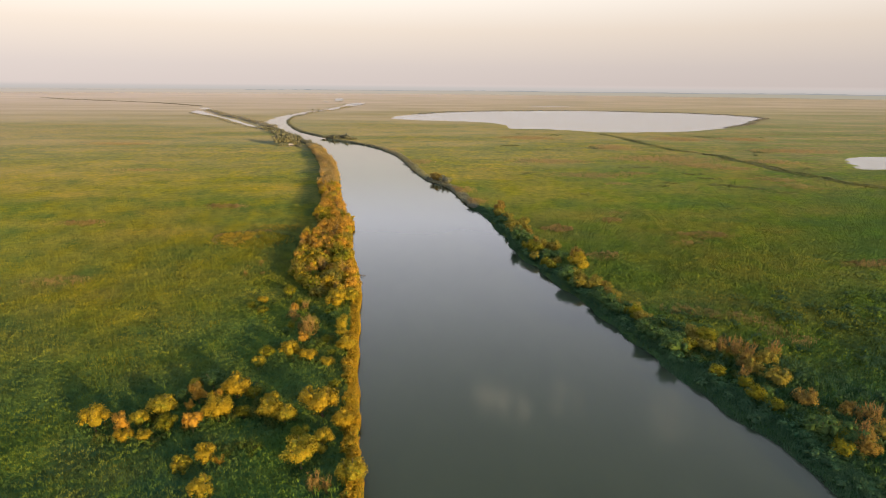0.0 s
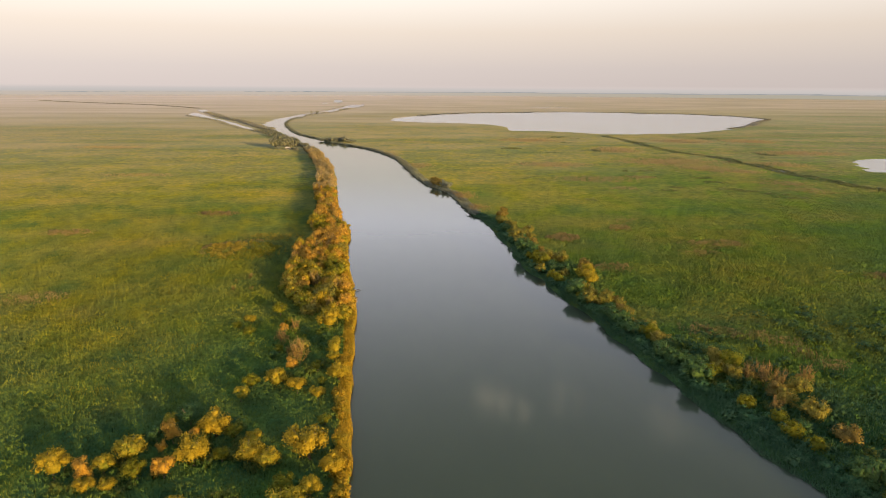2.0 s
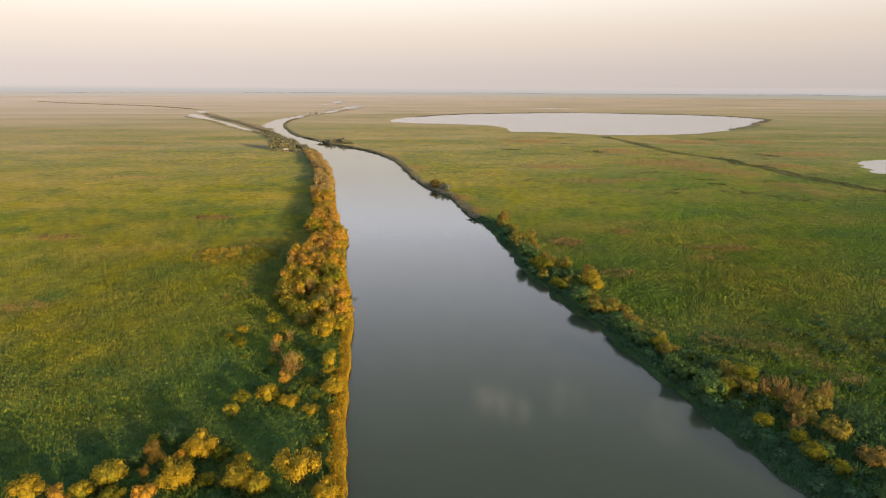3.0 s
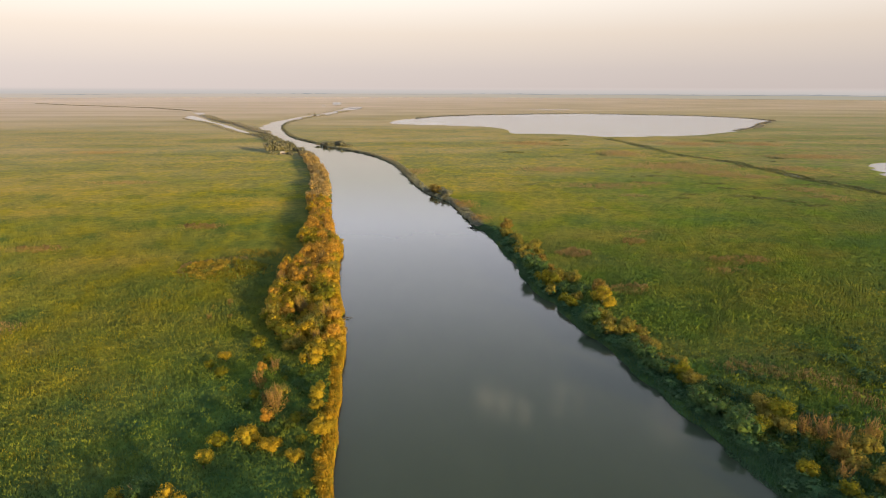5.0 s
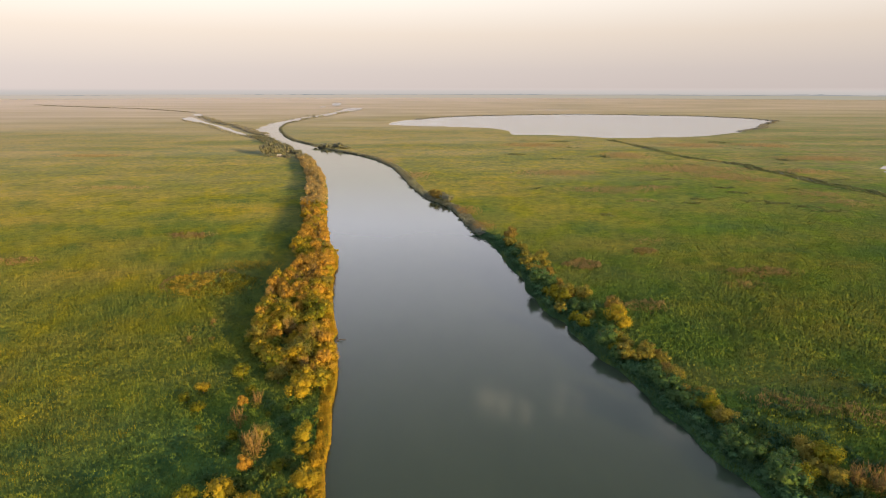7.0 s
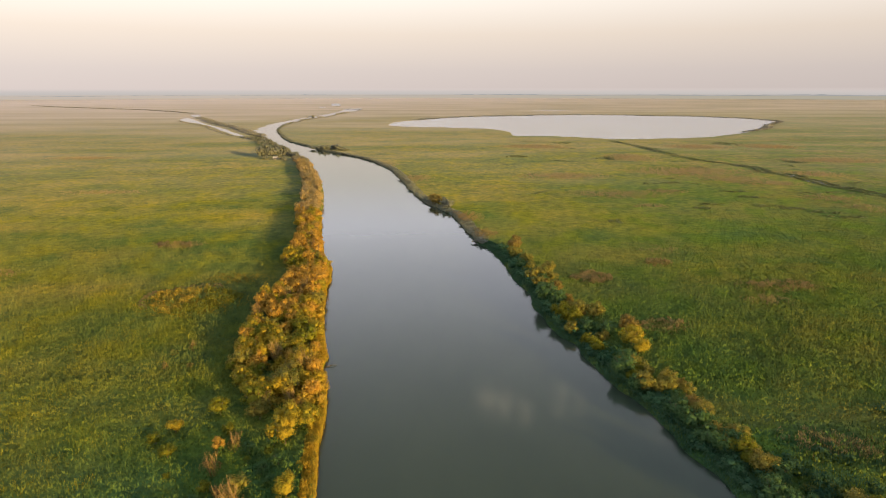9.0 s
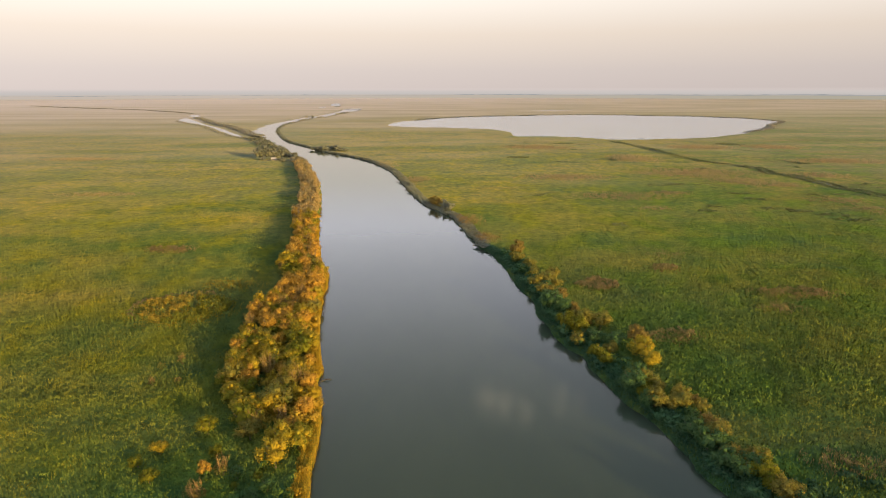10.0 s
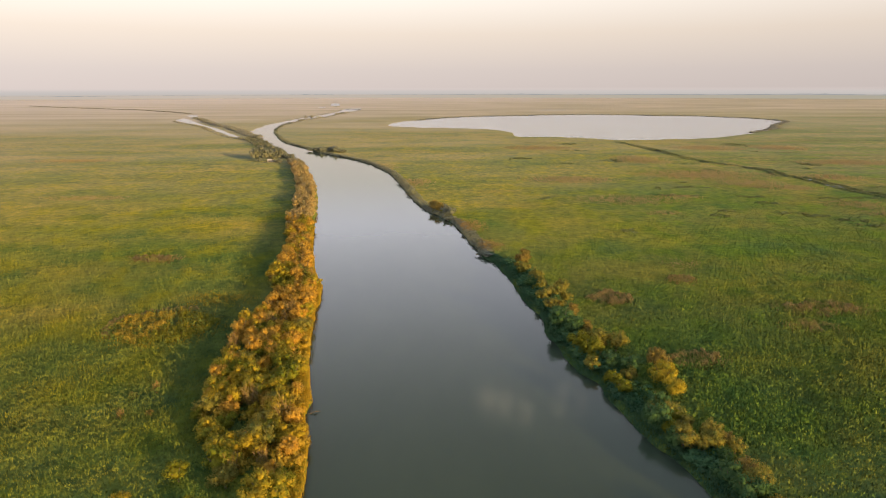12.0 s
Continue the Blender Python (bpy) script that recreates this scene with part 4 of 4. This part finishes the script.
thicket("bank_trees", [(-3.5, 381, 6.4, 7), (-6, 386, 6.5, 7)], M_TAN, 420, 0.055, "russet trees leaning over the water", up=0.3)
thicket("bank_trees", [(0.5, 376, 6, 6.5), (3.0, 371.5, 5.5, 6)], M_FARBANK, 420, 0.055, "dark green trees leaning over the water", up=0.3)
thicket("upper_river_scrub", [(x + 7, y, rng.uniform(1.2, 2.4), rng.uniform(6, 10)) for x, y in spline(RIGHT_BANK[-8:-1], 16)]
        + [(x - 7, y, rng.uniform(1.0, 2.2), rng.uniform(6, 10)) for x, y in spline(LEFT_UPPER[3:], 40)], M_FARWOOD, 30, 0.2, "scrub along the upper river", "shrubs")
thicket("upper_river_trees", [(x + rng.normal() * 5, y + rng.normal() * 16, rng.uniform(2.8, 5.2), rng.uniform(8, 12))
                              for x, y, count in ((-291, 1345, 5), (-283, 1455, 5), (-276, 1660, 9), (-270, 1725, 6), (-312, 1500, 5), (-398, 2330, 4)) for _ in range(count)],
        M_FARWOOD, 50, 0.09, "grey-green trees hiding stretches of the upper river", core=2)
for low_y, high_y, high, wide, mat in [(290, 560, 1.5, 5.0, M_MEADOW), (560, 810, 1.0, 4.0, M_MEADOW)]:
    thicket("ditch_scrub", [(x + o + rng.uniform(-1.5, 1.5), y, high * rng.uniform(0.7, 1.2), wide * rng.uniform(0.8, 1.2)) for x, y in spline(DITCH, 3) if low_y < y < high_y for o in (-3.8, 3.2)],
            mat, 34, 0.13, "dark scrub beside a narrow ditch", "shrubs")

shore_ring = spline(LAKE[9:18], 12)
thicket("lake_fringe", [(x + rng.uniform(2, 10), y + rng.uniform(3, 12), rng.uniform(0.5, 1.4), rng.uniform(10, 18)) for x, y in shore_ring for _ in range(3)]
        + [(x + rng.uniform(-6, 6), y + rng.uniform(6, 14), rng.uniform(0.5, 1.3), rng.uniform(18, 34)) for x, y in spline(LAKE[2:10], 10)],
        M_FARWOOD, 16, 0.22, "dark reed and scrub fringe along the lake shore", "shrubs")

# scrub islands in the wet meadows between the ditch and the lake
spots = []
for _ in range(22):
    x, y = rng.uniform(60, 420), rng.uniform(340, 800)
    if 60 < shore_at(np.array([[x, y]]))[0] * 9:
        w = rng.uniform(4, 16)
        spots += [(x + rng.uniform(-w, w), y + rng.uniform(-2, 2), rng.uniform(0.8, 1.5), rng.uniform(3, 6)) for _ in range(int(w / 2) + 1)]
for x, y, rx, ry in [(334, 766, 15, 20), (310, 579, 10, 9), (154, 606, 9, 14), (153, 460, 21, 4), (178, 424, 12, 3), (180, 405, 10, 4), (224, 418, 6, 4),
                     (197, 359, 10, 3), (200, 347, 8, 3), (185, 369, 9, 3), (81, 337, 5, 2), (138, 429, 9, 3), (221, 706, 12, 8), (207, 542, 9, 5), (176, 375, 6, 2),
                     (138, 370, 4, 2), (71, 625, 13, 10), (144, 775, 13, 10)]:
    spots += [(x + rng.normal() * rx * 0.5, y + rng.normal() * ry * 0.5, rng.uniform(0.9, 1.6), rng.uniform(3, 5.5)) for _ in range(int(6 + rx * ry / 8))]
thicket("meadow_scrub", spots, M_MEADOW, 20, 0.16, "low dark scrub scattered over wet meadow", "shrubs")
LEVEE = spline([(-690, 1715), (-719, 1752), (-832, 1872), (-989, 2027), (-1185, 2153), (-1366, 2276), (-1672, 2530)], 11)
thicket("levee_scrub", [(x + rng.uniform(-4, 4), y + rng.uniform(-3, 3), rng.uniform(1.2, 2.6), rng.uniform(10, 18)) for x, y in LEVEE], M_HAZEWOOD, 26, 0.20,
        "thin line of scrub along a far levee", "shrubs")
for low_y, high_y, count, mat, label in [(163, 225, 165, M_SCRUB, "golden undergrowth crowding below the willows"), (215, 352, 150, M_SCRUB, "tangled golden undergrowth below the willows")]:
    thicket("belt_understory", [(xe + (xb - xe) * u, y, rng.uniform(2.6, 4.3), rng.uniform(2.6, 4.2)) for u, y in zip(rng.random(count), rng.uniform(low_y, high_y, count))
                                for xb, xe in [(float(np.interp(y, left_line[:, 1], left_line[:, 0])) - 1, float(np.interp(y, EDGE[:, 1], EDGE[:, 0])))]],
            mat, 170, 0.05, label, "shrubs")
thicket("herb_scrub", [(float(np.interp(y, right_line[:, 1], right_line[:, 0])) + o, y, rng.uniform(2.2, 3.3), rng.uniform(2.2, 3.8))
                       for o, y in zip(5 + 27 * rng.random(190) ** 1.4, rng.uniform(74, 150, 190))], M_GREENSCRUB, 210, 0.048,
        "dark mixed scrub and tall herbs behind the bank", "shrubs")
thicket("khaki_scrub", [(float(np.interp(y, right_line[:, 1], right_line[:, 0])) + o, y, rng.uniform(1.9, 3.3), rng.uniform(2.0, 3.4))
                        for o, y in zip(rng.uniform(6, 17, 75), rng.uniform(84, 140, 75))], M_MIXED, 230, 0.045,
        "khaki and olive scrub mixed among the bank's willows", "shrubs")
thicket("tree_row_scrub", [(x + rng.normal() * 2.2, y + rng.normal() * 1.8, rng.uniform(1.8, 3.0), rng.uniform(1.8, 3.2))
                           for x, y in [(-56, 91), (-52, 94), (-48, 93), (-45, 98), (-44, 105), (-41, 100), (-37, 98), (-34, 102), (-31, 97), (-28, 96), (-33, 88), (-30, 121), (-33, 126), (-28, 130)] for _ in range(6)],
        M_MIXED, 230, 0.045, "olive-green undergrowth between the golden willows", "shrubs")
thicket("marsh_mounds", [(rng.uniform(84, 134), rng.uniform(118, 168), rng.uniform(2.3, 3.0), rng.uniform(3.0, 5.5)) for _ in range(70)], M_GREENSCRUB, 300, 0.038,
        "low rounded mounds of green marsh scrub", "shrubs")
thicket("bank_bushes", along(left_line, 66, 345, 150, -1, 1.0, 2.7, 2.8, 2.6), M_GOLDREED, 220, 0.055, "sunlit golden bushes leaning over the water", "shrubs")
thicket("right_bank_bushes", along(right_line, 70, 200, 125, 1, 2.5, 8.5, 2.5, 3.9) + along(right_line, 195, 288, 90, 1, 2.6, 7.5, 3.2, 4.3), M_GREYBUSH, 350, 0.036, "grey-green willow bushes crowding the shaded bank", "shrubs")
for x, y, rx, ry, count in [(49, 247, 6.5, 5.5, 34), (77.5, 264, 4.5, 3, 12), (108, 238, 11, 4, 26), (57, 205, 7, 4, 22), (150, 198, 9, 3.5, 20), (-108, 290, 9, 4, 20), (-156, 250, 9, 4, 18)]:
    thicket("brown_scrub", [(x + rx * a * math.cos(b), y + ry * a * math.sin(b), rng.uniform(2.2, 3.3), rng.uniform(1.6, 2.6)) for a, b in zip(rng.uniform(0.5, 1.0, count), rng.uniform(0, 6.28, count))],
            M_DRYREED, 120, 0.07, "clump of dry brown shrubs in the reeds", "shrubs", core=0)
for x, y, rx, ry in [(-83, 202, 5, 6), (-82, 192, 5, 5), (-82, 181, 5, 5), (-80, 169, 6, 4), (-82, 161, 7, 3), (-89, 156, 8, 3), (-64, 152, 4, 3), (-67, 146, 5, 3), (-69, 138, 6, 3),
                     (-72, 128, 8, 3), (-95, 153, 8, 3), (-77, 199, 4, 5), (-88, 191, 6, 4), (-70, 118, 7, 3), (-84, 140, 8, 3), (-100, 175, 9, 4), (-112, 205, 10, 5), (-66, 215, 5, 4), (-58, 140, 4, 2)]:
    patch(x, y, rx, ry, 5, 2.35, M_GOLDENING, "yellowing swathe in the green reed bed", 0.11, 0.4)
thicket("brown_scrub", [(-75 + 15 * math.cos(b), 226 + 12 * math.sin(b), rng.uniform(1.8, 2.6), rng.uniform(1.6, 2.6)) for b in rng.uniform(1.2, 3.9, 40)],
        M_DRYREED, 120, 0.07, "brown rim of dry shrubs round a scrub island", "shrubs", core=0)
patch(-75, 224, 15, 12, 14, 1.9, M_GOLDREED, "yellow reeds round an island of scrub", 0.15, 0.5)
patch(-70, 247, 12, 7, 8, 1.9, M_GOLDREED, "yellow swathe of reeds in the green bed", 0.15, 0.5)
for low_b, mat, label in [(1.5, M_SCRUB, "brownish half of an oval scrub island in the reeds"), (-1.7, M_GOLDENING, "yellowing half of an oval scrub island in the reeds")]:
    thicket("oval_scrub", [(-75 + 13 * a * math.cos(b), 226 + 11 * a * math.sin(b), rng.uniform(2.0, 2.9), rng.uniform(1.6, 3.0))
                           for a, b in zip(np.sqrt(rng.random(75)), rng.uniform(low_b, low_b + 3.1, 75))], mat, 150, 0.075, label, "shrubs")

# horizon: thin wooded line, then pale distance, both drawn as glowing strips
def make_backdrop():
    """Pale distance beyond the plain: haze painted as a glow, fading into the sky at the height of the eye."""
    m = bpy.data.materials.new("glowing_haze")
    m.use_nodes = True
    t = m.node_tree
    t.nodes.remove(t.nodes["Principled BSDF"])
    g = t.nodes.new("ShaderNodeNewGeometry")
    s = t.nodes.new("ShaderNodeSeparateXYZ")
    t.links.new(g.outputs["Position"], s.inputs[0])
    r = t.nodes.new("ShaderNodeMapRange")
    r.inputs["From Min"].default_value, r.inputs["From Max"].default_value = 0.0, 90.0
    t.links.new(s.outputs[2], r.inputs[0])
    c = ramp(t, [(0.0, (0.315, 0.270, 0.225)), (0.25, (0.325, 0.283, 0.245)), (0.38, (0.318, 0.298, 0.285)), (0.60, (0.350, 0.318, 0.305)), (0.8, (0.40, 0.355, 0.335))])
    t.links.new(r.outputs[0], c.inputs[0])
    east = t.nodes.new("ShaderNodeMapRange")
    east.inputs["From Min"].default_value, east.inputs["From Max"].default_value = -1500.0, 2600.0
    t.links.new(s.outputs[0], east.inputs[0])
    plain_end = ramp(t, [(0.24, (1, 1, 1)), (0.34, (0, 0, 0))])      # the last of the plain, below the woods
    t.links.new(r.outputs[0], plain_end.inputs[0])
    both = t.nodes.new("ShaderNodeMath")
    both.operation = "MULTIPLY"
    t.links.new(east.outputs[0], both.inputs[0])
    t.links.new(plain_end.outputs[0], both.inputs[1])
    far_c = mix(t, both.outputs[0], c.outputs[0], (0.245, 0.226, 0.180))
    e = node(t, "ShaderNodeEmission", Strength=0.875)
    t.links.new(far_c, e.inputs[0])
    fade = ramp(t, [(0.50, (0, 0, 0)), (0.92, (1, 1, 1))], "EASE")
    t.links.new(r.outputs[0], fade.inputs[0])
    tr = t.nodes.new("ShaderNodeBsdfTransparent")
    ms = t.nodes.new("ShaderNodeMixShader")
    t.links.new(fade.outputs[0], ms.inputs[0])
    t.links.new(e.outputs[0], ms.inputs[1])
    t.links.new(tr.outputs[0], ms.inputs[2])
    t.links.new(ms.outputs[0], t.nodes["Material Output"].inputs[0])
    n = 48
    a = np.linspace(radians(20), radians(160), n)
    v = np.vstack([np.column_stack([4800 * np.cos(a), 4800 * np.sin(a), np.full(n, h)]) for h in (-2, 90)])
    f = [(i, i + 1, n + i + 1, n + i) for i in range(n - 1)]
    return tagged(new("backdrop", mesh_of("backdrop", v, f, m)), "glowing backdrop painted as pale hazy distance on the horizon", "backdrop", kind="structure")


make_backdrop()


def make_far_woods():
    """The low, broken line of woods on the horizon: a glowing strip, its haze painted in as pale grey."""
    m = bpy.data.materials.new("glowing_far_woods")
    m.use_nodes = True
    t = m.node_tree
    t.nodes.remove(t.nodes["Principled BSDF"])
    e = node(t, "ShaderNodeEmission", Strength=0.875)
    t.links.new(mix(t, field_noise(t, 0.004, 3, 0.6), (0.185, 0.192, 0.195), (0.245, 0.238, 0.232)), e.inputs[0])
    t.links.new(e.outputs[0], t.nodes["Material Output"].inputs[0])
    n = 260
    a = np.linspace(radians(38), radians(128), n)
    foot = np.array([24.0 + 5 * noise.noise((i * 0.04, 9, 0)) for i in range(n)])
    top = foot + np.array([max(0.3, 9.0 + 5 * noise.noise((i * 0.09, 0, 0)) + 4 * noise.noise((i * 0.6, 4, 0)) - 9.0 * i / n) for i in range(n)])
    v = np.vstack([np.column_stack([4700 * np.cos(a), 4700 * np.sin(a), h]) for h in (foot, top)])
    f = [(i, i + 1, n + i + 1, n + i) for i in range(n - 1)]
    return tagged(new("backdrop_woods", mesh_of("backdrop_woods", v, f, m)), "glowing strip painted as a pale grey line of woods on the horizon", "backdrop", kind="structure")


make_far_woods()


# ---------------------------------------------------------------- small things
def plain(name, col, rough=0.8):
    m, t, b = material(name, rough, 0.2)
    t.links.new(mix(t, field_noise(t, 1.5, 4, 0.6), col, tuple(0.75 * c for c in col)), b.inputs["Base Color"])
    return m


def slab(bm, x0, x1, y0, y1, z0, z1):
    v = [bm.verts.new(p) for p in ((x0, y0, z0), (x1, y0, z0), (x1, y1, z0), (x0, y1, z0), (x0, y0, z1), (x1, y0, z1), (x1, y1, z1), (x0, y1, z1))]
    for q in ((3, 2, 1, 0), (4, 5, 6, 7), (0, 1, 5, 4), (1, 2, 6, 5), (2, 3, 7, 6), (3, 0, 4, 7)):
        bm.faces.new([v[i] for i in q])


def bm_part(name, bm, mat, parent, label=""):
    me = bpy.data.meshes.new(name)
    bm.to_mesh(me)
    bm.free()
    me.materials.append(mat)
    return part(name, me, parent, label)


def make_hut():
    """A small fishing hut on the bank, boarded, with a pitched roof."""
    root = new("fishing_hut")
    bm = bmesh.new()
    slab(bm, -4, 4, -2.6, 2.6, 0, 2.6)
    bm_part("wall", bm, plain("weathered_boards", (0.34, 0.29, 0.25)), root)
    bm = bmesh.new()
    for side in (-1, 1):
        pts = [(-4.5, side * 3.1, 2.4), (4.5, side * 3.1, 2.4), (4.5, 0, 4.3), (-4.5, 0, 4.3)]
        lo = [bm.verts.new(p) for p in pts]
        hi = [bm.verts.new((x, y, z + 0.14)) for x, y, z in pts]
        bm.faces.new(lo[::-1])
        bm.faces.new(hi)
        for i in range(4):
            bm.faces.new((lo[i], lo[(i + 1) % 4], hi[(i + 1) % 4], hi[i]))
    bm_part("roof", bm, plain("pale_roofing", (0.46, 0.39, 0.35)), root, "pale pitched sheet roof")
    bm = bmesh.new()
    slab(bm, -0.45, 0.45, -2.66, -2.6, 0, 2.0)
    bm_part("door", bm, plain("hut_door", (0.16, 0.11, 0.08)), root)
    root.matrix_basis = pose(*HUT, 0.4, 0, 0, -20) @ Matrix.Scale(0.55, 4)
    return tagged(root, "small weathered fishing hut with pale roof among willows", "hut")


def make_snag():
    """A half-sunken dead branch near the bank."""
    root = new("driftwood_snag")
    v, f = [], []
    limb(v, f, (-1.6, 0, -0.3), (0.2, 0.1, 0.35), 0.16, 0.12, 7)
    limb(v, f, (0.2, 0.1, 0.35), (1.5, 0.4, 0.05), 0.12, 0.05, 7)
    limb(v, f, (0.0, 0.1, 0.3), (0.5, -0.7, 0.7), 0.08, 0.03, 6)
    limb(v, f, (-0.6, 0.0, 0.05), (-0.5, 0.8, 0.3), 0.07, 0.03, 6)
    part("branch", mesh_of("branch", [tuple(q) for q in v], f, plain("wet_wood", (0.06, 0.05, 0.04), 0.5)), root)
    root.matrix_basis = pose(-26.6, 183.6, 0.02, 0, 0, 15)
    return tagged(root, "dark half-sunken dead branch in the river", "driftwood")


make_hut()
make_snag()
